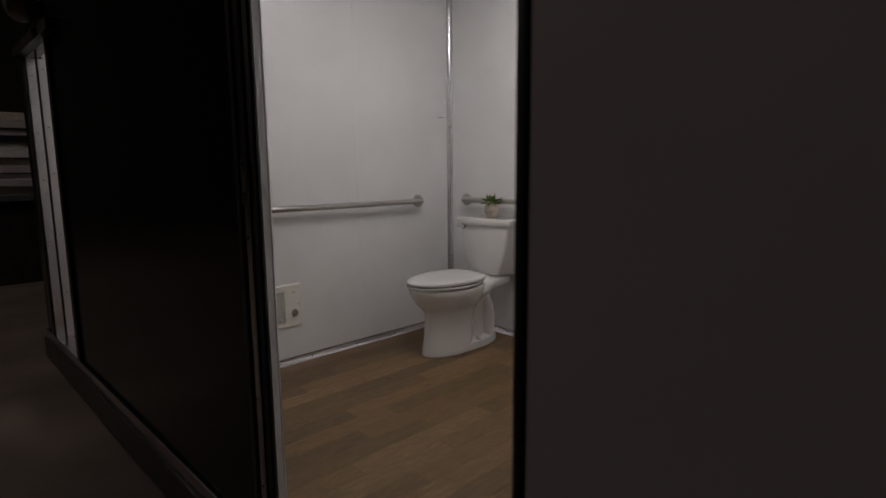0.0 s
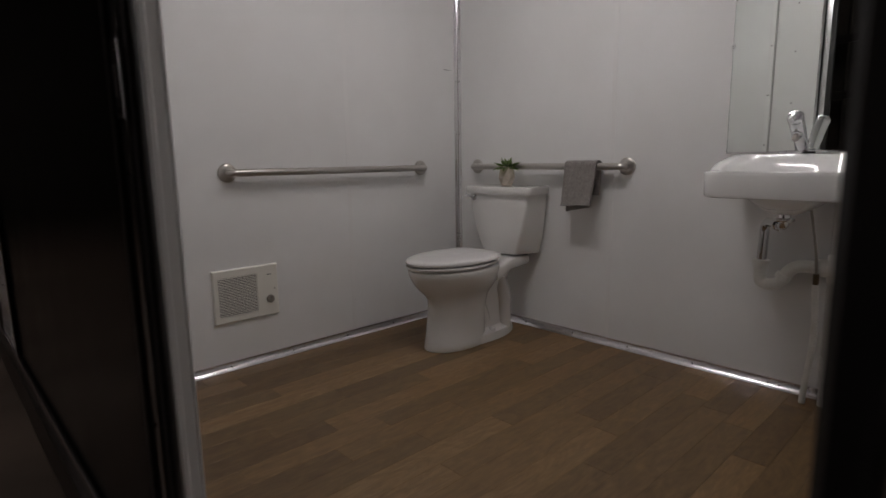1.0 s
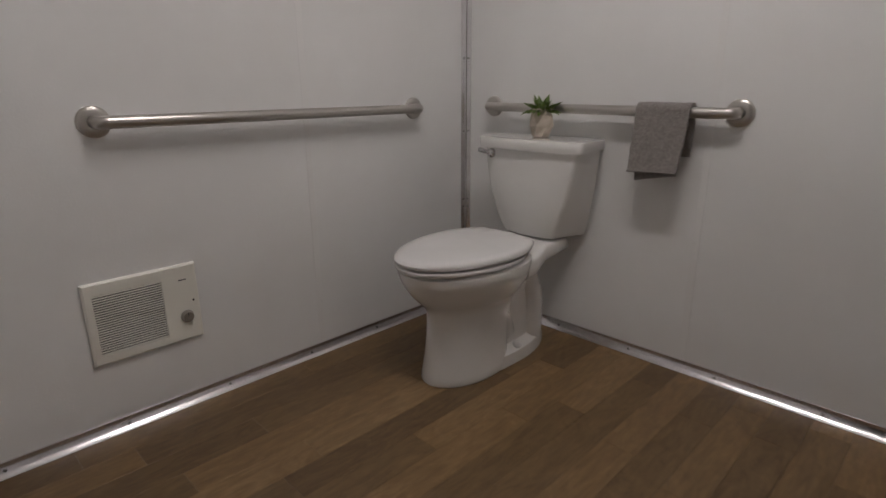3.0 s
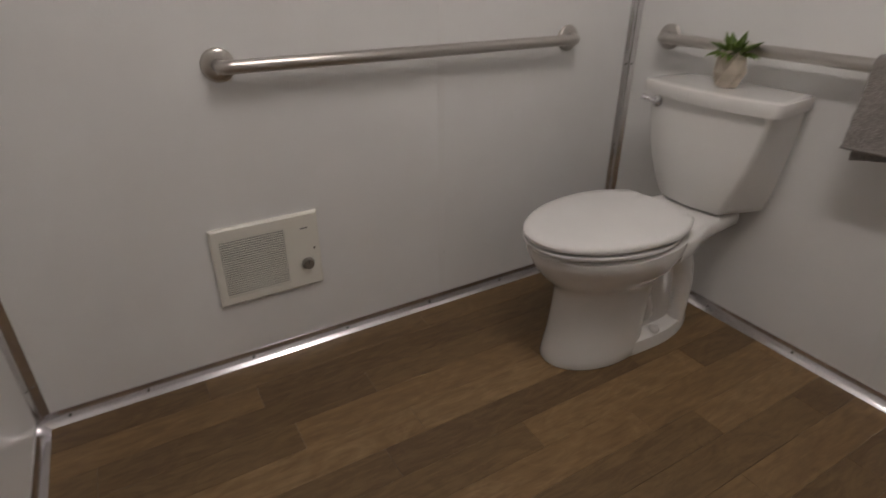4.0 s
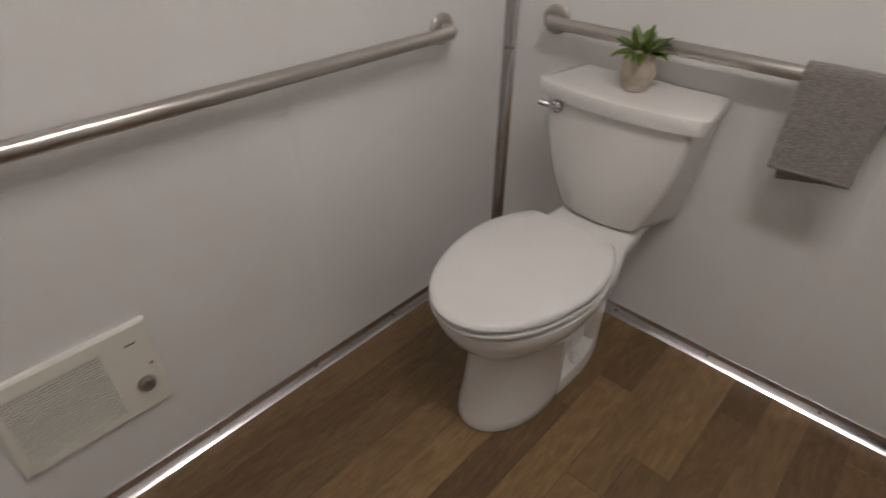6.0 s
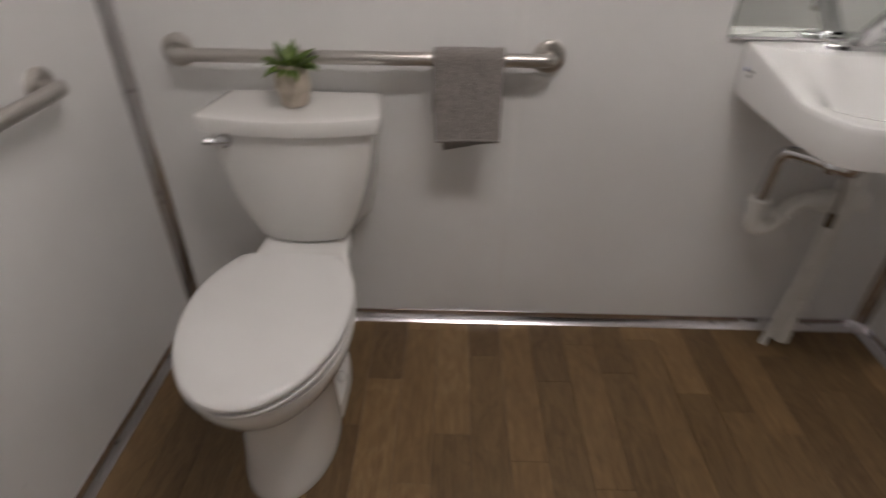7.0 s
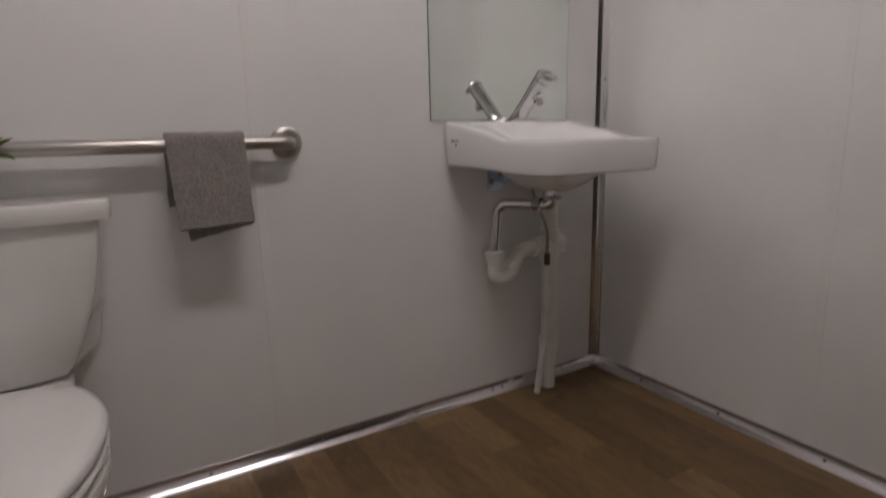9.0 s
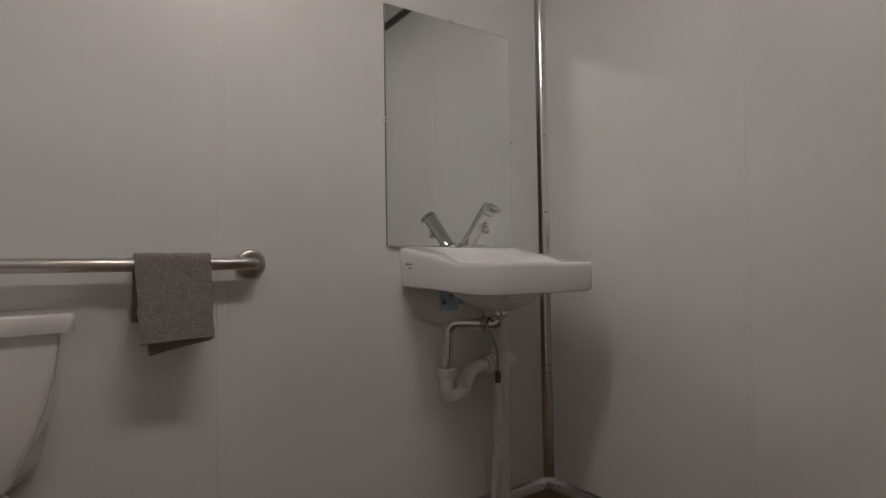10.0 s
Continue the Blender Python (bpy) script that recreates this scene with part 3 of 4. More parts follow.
# ---------------------------------------------------------------- wall heater
def wall_heater(y0, y1, z0, z1):
    heater = base("wall_heater", (0, (y0 + y1) / 2, z0))
    gy0, gy1, gz0, gz1 = y0 + 0.021, y1 - 0.097, z0 + 0.026, z1 - 0.034
    d = 0.013
    plate = bmesh.new()
    outer = [(y0, z0), (y1, z0), (y1, z1), (y0, z1)]
    rim = [(y0 + 0.005, z0 + 0.005), (y1 - 0.005, z0 + 0.005), (y1 - 0.005, z1 - 0.005), (y0 + 0.005, z1 - 0.005)]
    hole = [(gy0, gz0), (gy1, gz0), (gy1, gz1), (gy0, gz1)]
    rings = [[Vector((0.0, y, z)) for y, z in outer], [Vector((d - 0.004, y, z)) for y, z in outer], [Vector((d, y, z)) for y, z in rim],
             [Vector((d, y, z)) for y, z in hole], [Vector((0.0015, y, z)) for y, z in hole]]
    loft(rings, True, plate)
    part("cover", plate, HEATER, heater, "cream enamelled cover plate")
    # thin dark sheet: shade of a deeper recess, put into its colour
    part("grille_shade", block(0.0016, 0.003, gy0, gy1, gz0, gz1), SHADE_PAINT, heater)
    slat = mesh("slat", block(-0.0024, 0.0024, gy0, gy1, -0.0015, 0.0015, 0.0005, 1), HEATER)
    count = 25
    for k in range(count):
        s = new("slat", slat)
        s.matrix_world = Matrix.Translation((d - 0.0030, 0, gz0 + (gz1 - gz0) * (k + 0.5) / count)) @ pose(0, 0, 0, 0, 4, 0)
        s.parent = heater
        s.matrix_parent_inverse = heater.matrix_world.inverted()
    ky, kz = -1.219, 0.285
    part("thermostat_knob", lathe([(0.0185, 0), (0.0185, 0.002), (0.0165, 0.003), (0.0155, 0.011), (0.0145, 0.0125), (0.004, 0.013)], 28,
                                  Matrix.Translation((d, ky, kz)) @ pose(0, 0, 0, 0, 90, 0)), KNOB, heater, "round grey metal knob", True)
    part("pointer", block(d + 0.011, d + 0.0135, ky - 0.0012, ky + 0.0012, kz + 0.002, kz + 0.0145), INK, heater)
    part("nameplate", block(d, d + 0.0008, -1.2305, -1.209, 0.3955, 0.3990), INK, heater)
    part("screw", lathe([(0.0032, 0), (0.003, 0.0012), (0.001, 0.0016)], 12, Matrix.Translation((d, -1.196, 0.330)) @ pose(0, 0, 0, 0, 90, 0)), RIVET, heater)
    return tagged(heater, "cream recessed wall heater with grille and grey knob", "wall heater")


wall_heater(-1.469, -1.178, 0.211, 0.442)

# small plate on the west wall beside the corner angle
plate = base("wall_plate", (0, -0.08, 1.38))
part("plate", block(0, 0.0015, -0.115, -0.045, 1.377, 1.43, 0.0006, 1), SEAM, plate)
part("print_bar", block(0.0015, 0.0019, -0.112, -0.050, 1.379, 1.3815), INK, plate)
tagged(plate, "small white notice plate on the wall near the corner", "notice")


# ---------------------------------------------------------------- basin
BX, BACK_Z, FRONT_Z = 1.759, 0.892, 0.839


def basin():
    sink = base("wash_basin", (BX, 0, 0.77))
    n = 80
    cy = -0.215

    def outline(a):
        """Plan of the basin: wide at the wall, narrower and rounded in front."""
        c, s = math.cos(a), math.sin(a)
        x = 0.240 * math.copysign(abs(c) ** (0.12 if s > 0 else 0.28), c)
        y = cy + (0.213 if s > 0 else 0.222) * math.copysign(abs(s) ** (0.08 if s > 0 else 0.42), s)
        x *= 1 - 0.09 * ease(-0.18, -0.44, y)
        return x, y

    edge = [outline(2 * math.pi * i / n) for i in range(n)]

    def rim(y):
        return BACK_Z - (BACK_Z - FRONT_Z) * ease(-0.10, -0.30, y)

    def top(x, y):
        d = (abs(x / 0.196) ** 2.7 + abs((y + 0.262) / (0.135 if y < -0.262 else 0.128)) ** 2.7) ** (1 / 2.7)
        wide = 1 - ease(0.2, 1.0, d)
        return rim(y) - 0.125 * wide - (0.004 if d < 1 else 0.0)

    def ring(s, z):
        return [Vector((BX + x * s, cy + (y - cy) * s, z(x * s, cy + (y - cy) * s, y))) for x, y in edge]

    rings = []
    for s, drop in ((0.06, 0.690), (0.18, 0.696), (0.32, 0.714), (0.43, 0.735), (0.52, 0.752), (0.60, 0.761), (0.70, 0.7655)):
        rings.append(ring(s, lambda x, y, e, d=drop: d))
    def low(e):
        return 0.768 - 0.015 * ease(-0.10, -0.40, e)

    rings.append(ring(0.80, lambda x, y, e: low(e) + 0.003))
    rings.append(ring(0.955, lambda x, y, e: low(e)))
    rings.append(ring(0.978, lambda x, y, e: low(e) + 0.003))
    rings.append(ring(0.988, lambda x, y, e: low(e) + 0.012))
    rings.append(ring(1.0, lambda x, y, e: rim(e) - 0.014))
    rings.append(ring(0.997, lambda x, y, e: rim(e) - 0.006))
    rings.append(ring(0.988, lambda x, y, e: rim(e) - 0.0015))
    for k in range(26):
        s = 0.97 - 0.95 * k / 25
        rings.append(ring(s, lambda x, y, e: top(x, y)))
    part("bowl", loft(rings), BASIN_CHINA, sink, "white china bowl with a raised back deck", True)
    part("drain", lathe([(0.026, 0), (0.026, 0.003), (0.021, 0.0035), (0.019, 0.001), (0.004, 0.0005)], 28, Matrix.Translation((BX, -0.235, 0.7165 - 0.0015))), CHROME, sink, "chrome drain ring", True)
    part("print_bar", block(BX - 0.2405, BX - 0.2360, -0.092, -0.062, 0.838, 0.8415), INK, sink)
    part("print_bar", block(BX - 0.2405, BX - 0.2360, -0.080, -0.073, 0.825, 0.832), INK, sink)
    part("print_bar", block(BX - 0.2406, BX - 0.2360, -0.061, -0.056, 0.836, 0.844), BLUE, sink)
    return tagged(sink, "white china wall-hung wash basin with rounded front", "basin")


basin()


def faucet():
    tap = base("faucet", (1.752, -0.062, BACK_Z))
    z = BACK_Z + 0.001
    x, y = 1.752, -0.062
    part("base_plate", loft([[Vector((x + 0.078 * s * math.copysign(abs(math.cos(a)) ** 0.8, math.cos(a)), y + 0.028 * s * math.sin(a), z + h)) for a in (2 * math.pi * i / 40 for i in range(40))]
                             for s, h in ((1, -0.006), (1, 0.004), (0.93, 0.009), (0.6, 0.011))]), CHROME, tap, smooth=True)
    way = Vector((0.0, -0.74, 0.673)).normalized()
    foot = Vector((x, y + 0.012, z))
    b = bmesh.new()
    path = [foot + way * d for d in (0.0, 0.01, 0.06, 0.11, 0.15, 0.163)]
    tube(path, [0.025, 0.0218, 0.0212, 0.0225, 0.0235, 0.0230], 28, b)
    part("body", b, CHROME, tap, smooth=True)
    head = foot + way * 0.164
    turn = Matrix.Translation(head) @ way.to_track_quat("Z", "Y").to_matrix().to_4x4()
    part("push_cap", lathe([(0.021, 0), (0.0245, 0.002), (0.0255, 0.011), (0.0235, 0.017), (0.015, 0.021), (0.003, 0.0225)], 28, turn), CHROME, tap, smooth=True)
    part("handle_lip", tube([head + Vector((0, -0.012, 0.012)), head + Vector((0, -0.038, 0.004)), head + Vector((0, -0.056, -0.004))], [0.012, 0.0105, 0.0075], 14), CHROME, tap, smooth=True)
    low = foot + way * 0.056
    b = tube([low, low + Vector((0, -0.028, 0.022)), low + Vector((0, -0.052, 0.030)), low + Vector((0, -0.068, 0.022))], [0.016, 0.018, 0.0165, 0.013], 18)
    spout = part("spout", b, CHROME, tap, smooth=True)
    tip = low + Vector((0, -0.066, 0.018))
    part("aerator", rod(tip, tip + Vector((0, -0.006, -0.012)), 0.0105, 0.0105, 18), KNOB, spout)
    return tagged(tap, "chrome push tap leaning forward on the basin's deck", "faucet")


faucet()


# ---------------------------------------------------------------- pipes under the basin
def drain_pipes():
    p = base("drain_pipe", (1.64, -0.07, 0.4))
    part("flange_nut", lathe([(0.030, 0), (0.032, 0.004), (0.030, 0.009), (0.019, 0.012), (0.019, 0.028)], 24, Matrix.Translation((BX - 0.005, -0.215, 0.668))), CHROME, p, smooth=True)
    part("tailpiece", tube(bend([(BX - 0.005, -0.215, 0.69), (BX - 0.005, -0.215, 0.652), (1.706, -0.14, 0.652), (1.660, -0.082, 0.650), (1.653, -0.074, 0.49)], 0.034, 8), 0.0165, 20),
         CHROME, p, "bent chrome waste pipe", True)
    way = Vector((-0.5, 0.72, 0)).to_track_quat("Z", "Y").to_matrix().to_4x4()
    part("slip_nut", lathe([(0.0185, 0), (0.0225, 0.002), (0.0225, 0.022), (0.018, 0.025)], 8, Matrix.Translation((BX - 0.024, -0.190, 0.652)) @ way), CHROME, p)
    part("trap_nut", lathe([(0.0235, 0), (0.026, 0.002), (0.026, 0.016), (0.0295, 0.017), (0.0295, 0.030), (0.024, 0.032)], 12, Matrix.Translation((1.653, -0.074, 0.476))), PVC, p)
    part("trap", tube(bend([(1.653, -0.074, 0.500), (1.653, -0.074, 0.415), (1.716, -0.069, 0.418), (1.752, -0.064, 0.497), (1.862, -0.058, 0.497)], 0.045, 9), 0.0212, 20),
         PVC, p, "white plastic trap bend", True)
    part("arm_nut", lathe([(0.0225, 0), (0.026, 0.002), (0.026, 0.020), (0.0225, 0.022)], 12, Matrix.Translation((1.722, -0.0675, 0.441)) @ Vector((0.5, 0.07, 1.0)).to_track_quat("Z", "Y").to_matrix().to_4x4()), PVC, p)
    part("tee_nut", lathe([(0.026, 0), (0.030, 0.002), (0.030, 0.018), (0.025, 0.02)], 12, Matrix.Translation((1.818, -0.060, 0.497)) @ pose(0, 0, 0, 0, 90, 0)), PVC, p)
    part("tee", tube(bend([(1.840, -0.058, 0.497), (1.888, -0.056, 0.497), (1.935, -0.056, 0.497)], 0.01, 3), [0.031] * 9, 22), PVC, p, smooth=True)
    return tagged(p, "chrome and white plastic waste trap under the basin", "drain pipe")


def stand_pipe():
    p = base("stand_pipe", (1.888, -0.056, 0))
    part("pipe", rod((1.888, -0.056, 0.0), (1.888, -0.056, 0.764), 0.0245, 0.0245, 24), PVC, p, smooth=True)
    for z, h in ((0.446, 0.102), (0.13, 0.05)):
        part("collar", lathe([(0.0285, z), (0.0315, z + 0.003), (0.0315, z + h - 0.003), (0.0285, z + h)], 24, Matrix.Translation((1.888, -0.056, 0))), PVC, p, smooth=True)
    return tagged(p, "white plastic stand pipe from floor to basin", "pipe")


def hose():
    p = base("supply_hose", (1.83, -0.06, 0))
    part("tube", tube(bend([(1.822, -0.080, 0.0), (1.830, -0.086, 0.10), (1.846, -0.094, 0.26), (1.836, -0.105, 0.445)], 0.09, 8), 0.0105, 14), PVC, p, smooth=True)
    part("valve", rod((1.836, -0.105, 0.443), (1.836, -0.105, 0.482), 0.0095, 0.0095, 12), BRASS, p, "dull brass stop valve")
    part("riser", tube(bend([(1.836, -0.105, 0.482), (1.832, -0.112, 0.56), (1.79, -0.06, 0.72), (1.765, -0.05, 0.775)], 0.06, 6), 0.005, 10), KNOB, p, smooth=True)
    return tagged(p, "white plastic supply hose running from floor to basin", "hose")


def bracket():
    p = base("basin_bracket", (1.715, 0, 0.72))
    part("wall_leg", block(1.678, 1.751, -0.005, -0.001, 0.684, 0.763, 0.001, 1), ZINC, p)
    b = block(1.742, 1.746, -0.075, -0.004, 0.705, 0.765, 0.001, 1)
    part("side_leg", b, ZINC, p)
    for x, z in ((1.692, 0.712), (1.727, 0.737)):
        part("bolt", lathe([(0.0085, 0), (0.0085, 0.005), (0.005, 0.008)], 6, Matrix.Translation((x, -0.005, z)) @ pose(0, 0, 0, 90, 0, 0)), RIVET, p)
    return tagged(p, "bluish zinc steel bracket bolted under the basin", "bracket")


drain_pipes()
stand_pipe()
hose()
bracket()


# ---------------------------------------------------------------- mirror
def wall_mirror(x0, x1, z0, z1):
    m = base("wall_mirror", ((x0 + x1) / 2, 0, z0))
    part("glass", block(x0, x1, -0.0056, -0.0006, z0, z1), MIRROR_EDGE, m)
    part("silvered_face", block(x0 + 0.0012, x1 - 0.0012, -0.0062, -0.0056, z0 + 0.0012, z1 - 0.0012), MIRROR, m, "clear silver mirror face")
    part("bottom_channel", loft([[Vector((x, y, z)) for y, z in ((0, z0 - 0.003), (-0.0085, z0 - 0.003), (-0.0085, z0 + 0.0025), (-0.0074, z0 + 0.0025), (-0.0072, z0 - 0.0012), (0, z0 - 0.0012))] for x in (x0, x1)]), ALU_X, m)
    for x, z in ((x0, 1.295), (x1, 1.278), (1.735, z1)):
        clip = part("clip", block(x - 0.007, x + 0.007, -0.0105, -0.0002, z - 0.009, z + 0.009, 0.002), CLIP, m)
        part("screw", lathe([(0.004, 0), (0.0035, 0.0012), (0.001, 0.0016)], 12, Matrix.Translation((x, -0.0105, z)) @ pose(0, 0, 0, 90, 0, 0)), RIVET, clip)
    return tagged(m, "frameless rectangular wall mirror clipped above the basin", "mirror")


wall_mirror(1.481, 1.999, 0.898, 1.668)


# ---------------------------------------------------------------- doorway and the trailer's outside
def upright(x0, x1, y0, y1, z0, z1, mat, label, name="trim", bevel=0.0015):
    return structure(part(name, block(x0, x1, y0, y1, z0, z1, bevel, 1), mat), label, "door frame" if mat is not RUBBER else "gasket")


def jamb(x, s, lip, strip, seal, edge, z1):
    """A door jamb; s = 1 where the opening lies towards +x; widths of its lip, strip and gasket, and where its white core ends."""
    p = x - s * 0.022
    q = p + s * lip
    r = q + s * strip
    t = r + s * seal
    upright(p, q, OUT - 0.018, OUT - 0.001, -0.03, z1, FRAME, "dark raised lip along the door jamb", "trim", 0.004)
    a = upright(q, r, OUT - 0.012, OUT - 0.001, -0.03, z1, ALU_Z, "brushed aluminium door jamb with screws")
    upright(r, t, OUT - 0.006, OUT + 0.0095, -0.03, z1, RUBBER, "black rubber door gasket along the jamb", "trim", 0.005)
    b = upright(edge - s * 0.016, edge, OUT + 0.010, -1.9936, -0.02, z1, SEAM, "white painted return of the door jamb")
    upright(edge + s * 0.0002, edge + s * 0.004, OUT + 0.030, OUT + 0.042, -0.02, z1, SEAM, "narrow raised bead along the door jamb")
    return a, b, (q + r) / 2


a, b, mid = jamb(JAMB_W, 1, 0.027, 0.034, 0.034, 1.296, DOOR_TOP)
c = upright(1.0445, 1.296, -1.9932, -1.987, 0.0, DOOR_TOP, SEAM, "white painted strip round the doorway")
for z in (0.2, 0.45, 0.88, 1.22, 1.55, 1.85):
    rivet((mid, OUT - 0.0122, z), (0, -1, 0), a)
    rivet((1.2962, OUT + 0.018, z - 0.09), (1, 0, 0), b)
    rivet((1.16, -1.9868, z), (0, 1, 0), c)
a, b, mid = jamb(2.29, -1, 0.010, 0.020, 0.026, 2.282, DOOR_TOP)
for z in (0.2, 0.45, 0.88, 1.22, 1.55, 1.85):
    rivet((mid, OUT - 0.0122, z), (0, -1, 0), a)
wall_end = upright(1.011, 1.044, -1.9865, SOUTH + 0.003, 0.0, DOOR_TOP, SEAM, "white edge strip where the wall panel ends")
for z in (0.3, 0.62, 0.95, 1.28, 1.6, 1.9):
    rivet((1.028, SOUTH + 0.0032, z), (0, 1, 0), wall_end)
upright(JAMB_W - 0.02, 2.31, OUT - 0.012, SOUTH, DOOR_TOP, DOOR_TOP + 0.04, ALU_X, "aluminium door header over the doorway")
structure(part("threshold", block(JAMB_W, 2.29, OUT - 0.01, SOUTH, -0.03, 0.004, 0.002, 1), ALU_X), "brushed aluminium door threshold", "threshold")

strike = base("strike_plate", (JAMB_W + 0.024, OUT - 0.012, 0.96))
part("plate", block(JAMB_W + 0.004, JAMB_W + 0.043, OUT - 0.0155, OUT - 0.0124, 0.962, 1.082, 0.001, 1), ALU_Z, strike)
# no hole is cut: a flat dark block paints the pocket's shade
part("latch_hole_shade", block(JAMB_W + 0.012, JAMB_W + 0.038, OUT - 0.0162, OUT - 0.0155, 0.995, 1.045), SHADE_PAINT, strike)
for z in (0.976, 1.066):
    part("screw", lathe([(0.005, 0), (0.0045, 0.0015), (0.001, 0.002)], 12, Matrix.Translation((JAMB_W + 0.024, OUT - 0.0155, z)) @ pose(0, 0, 0, 90, 0, 0)), RIVET, strike)
tagged(strike, "steel strike plate on the jamb, its latch hole's shade painted dark", "strike plate")

# outer skin in black sheets, either side of two doorways
N_W, N_E, N_TOP = -1.50, -0.87, 1.72          # the neighbour's doorway
for nm, x0, x1, z0, z1 in (("facade", N_E, JAMB_W - 0.022, -0.03, 2.36), ("facade", -1.70, N_W, -0.03, 2.36), ("facade", N_W, N_E, N_TOP, 2.36),
                           ("facade", JAMB_W - 0.022, 2.31, DOOR_TOP + 0.04, 2.36)):
    structure(part("facade", block(x0, x1, OUT, -1.9945, z0, z1), BLACKSHEET), "glossy black painted trailer side", "trailer wall")
structure(part("facade", block(2.31, 2.36, OUT, 0.08, -0.03, 2.36), BLACKSHEET), "glossy black painted trailer end", "trailer wall")
structure(part("facade", block(-1.70, 2.36, 0.055, 0.08, -0.03, 2.36), BLACKSHEET), "glossy black painted trailer back", "trailer wall")
structure(part("facade", block(-1.75, -1.70, OUT, 0.08, -0.03, 2.36), BLACKSHEET), "glossy black painted trailer end", "trailer wall")
structure(part("roof", block(-1.77, 2.38, OUT - 0.02, 0.1, 2.36, 2.40), FRAME), "dark trailer roof", "roof")
structure(part("chassis_rail", block(-1.75, 2.36, OUT - 0.03, OUT + 0.05, -0.17, -0.032, 0.003, 1), FRAME), "black steel chassis rail under the trailer wall", "chassis rail")
structure(part("trim", block(-1.75, JAMB_W - 0.02, OUT - 0.016, OUT - 0.001, -0.030, 0.022, 0.004, 2), ALU_X), "dull aluminium rub rail along the trailer", "trim")
structure(part("chassis_rail", block(-1.75, 2.36, -0.02, 0.06, -0.17, -0.032, 0.003, 1), FRAME), "black steel chassis rail under the trailer wall", "chassis rail")
structure(part("trailer_deck", block(-1.70, 2.33, SOUTH - 0.02, 0.05, -0.032, -0.012), FRAME), "dark trailer deck under the floor", "deck")
for x in (-1.4, 0.0, 1.2):
    jack = base("trailer_jack", (x, -1.9, GROUND))
    part("post", rod((x, -1.9, GROUND + 0.012), (x, -1.9, -0.16), 0.03, 0.03, 16), FRAME, jack)
    part("foot_plate", block(x - 0.08, x + 0.08, -1.98, -1.82, GROUND, GROUND + 0.012, 0.002, 1), FRAME, jack)
    tagged(jack, "black steel jack standing under the trailer", "trailer jack", "trailer jacks")

# neighbour's lit doorway and a plain room behind it
for x, s in ((N_W, 1), (N_E, -1)):
    upright(x - s * 0.060, x + s * 0.002, OUT - 0.014, OUT - 0.001, -0.03, N_TOP, FRAME, "dark steel jamb of the neighbouring lit doorway")
    a = upright(x - s * 0.004, x + s * 0.006, OUT - 0.0005, OUT + 0.046, -0.03, N_TOP, ALU_Z, "aluminium return of the neighbouring doorway")
    upright(x - s * 0.004, x + s * 0.009, OUT + 0.0465, OUT + 0.057, -0.03, N_TOP, RUBBER, "black rubber gasket in the neighbouring doorway")
    b = upright(x - s * 0.004, x + s * 0.006, OUT + 0.0575, OUT + 0.125, -0.03, N_TOP, SEAM, "white lit lining of the neighbouring doorway")
    for z in (0.25, 0.62, 1.0, 1.28, 1.62):
        rivet((x + s * 0.0062, OUT + 0.022, z), (s, 0, 0), a)
        rivet((x + s * 0.0062, OUT + 0.080, z + 0.04), (s, 0, 0), b)
upright(N_W - 0.06, N_E + 0.29, OUT - 0.050, OUT - 0.001, N_TOP + 0.001, N_TOP + 0.055, FRAME, "dark drip rail over the neighbouring doorway")
structure(part("threshold", block(N_W, N_E, OUT - 0.012, SOUTH - 0.021, -0.03, 0.006, 0.002, 1), ALU_X), "aluminium threshold of the neighbouring doorway", "threshold")
structure(part("wall_neighbour", block(-1.695, -1.66, SOUTH - 0.02, 0.05, -0.02, TOP), WALL), "white wall of the neighbouring room", "wall")
structure(part("wall_neighbour", block(-1.66, -0.05, 0, 0.05, -0.02, TOP), WALL), "white wall of the neighbouring room", "wall")
structure(part("wall_neighbour", block(-1.66, N_W - 0.01, SOUTH - 0.02, SOUTH, -0.02, TOP), WALL), "white wall of the neighbouring room", "wall")
structure(part("wall_neighbour", block(N_E + 0.01, -0.05, SOUTH - 0.02, SOUTH, -0.02, TOP), WALL), "white wall of the neighbouring room", "wall")
structure(part("ceiling_neighbour", block(-1.695, -0.05, SOUTH - 0.02, 0.05, TOP, TOP + 0.05), CEIL), "white ceiling of the neighbouring room", "ceiling")
structure(part("floor_neighbour", block(-1.66, -0.05, SOUTH - 0.02, 0, -0.012, 0), OAK), "brown vinyl floor of the neighbouring room", "floor")
ceiling_lamp(-0.9, -0.94, TOP, 0.40)

# unlit bowl lamp on the wall above the neighbour's doorway
dome = base("outside_lamp", (-0.9, OUT, 1.87))
part("backplate", block(-0.94, -0.86, OUT - 0.012, OUT - 0.0005, 1.82, 1.96, 0.003, 1), FRAME, dome)
part("arm", tube(bend([(-0.9, OUT - 0.01, 1.93), (-0.9, OUT - 0.06, 1.945), (-0.9, OUT - 0.06, 1.905)], 0.02, 4), 0.011, 12), FRAME, dome, smooth=True)
part("bowl", lathe([(0.010, 1.795), (0.040, 1.803), (0.064, 1.828), (0.076, 1.868), (0.078, 1.892), (0.074, 1.905), (0.030, 1.915)], 30, Matrix.Translation((-0.9, OUT - 0.083, 0))), KNOB, dome, "dull metal bowl", True)
tagged(dome, "unlit dull metal bowl lamp above the neighbouring doorway", "outside lamp")


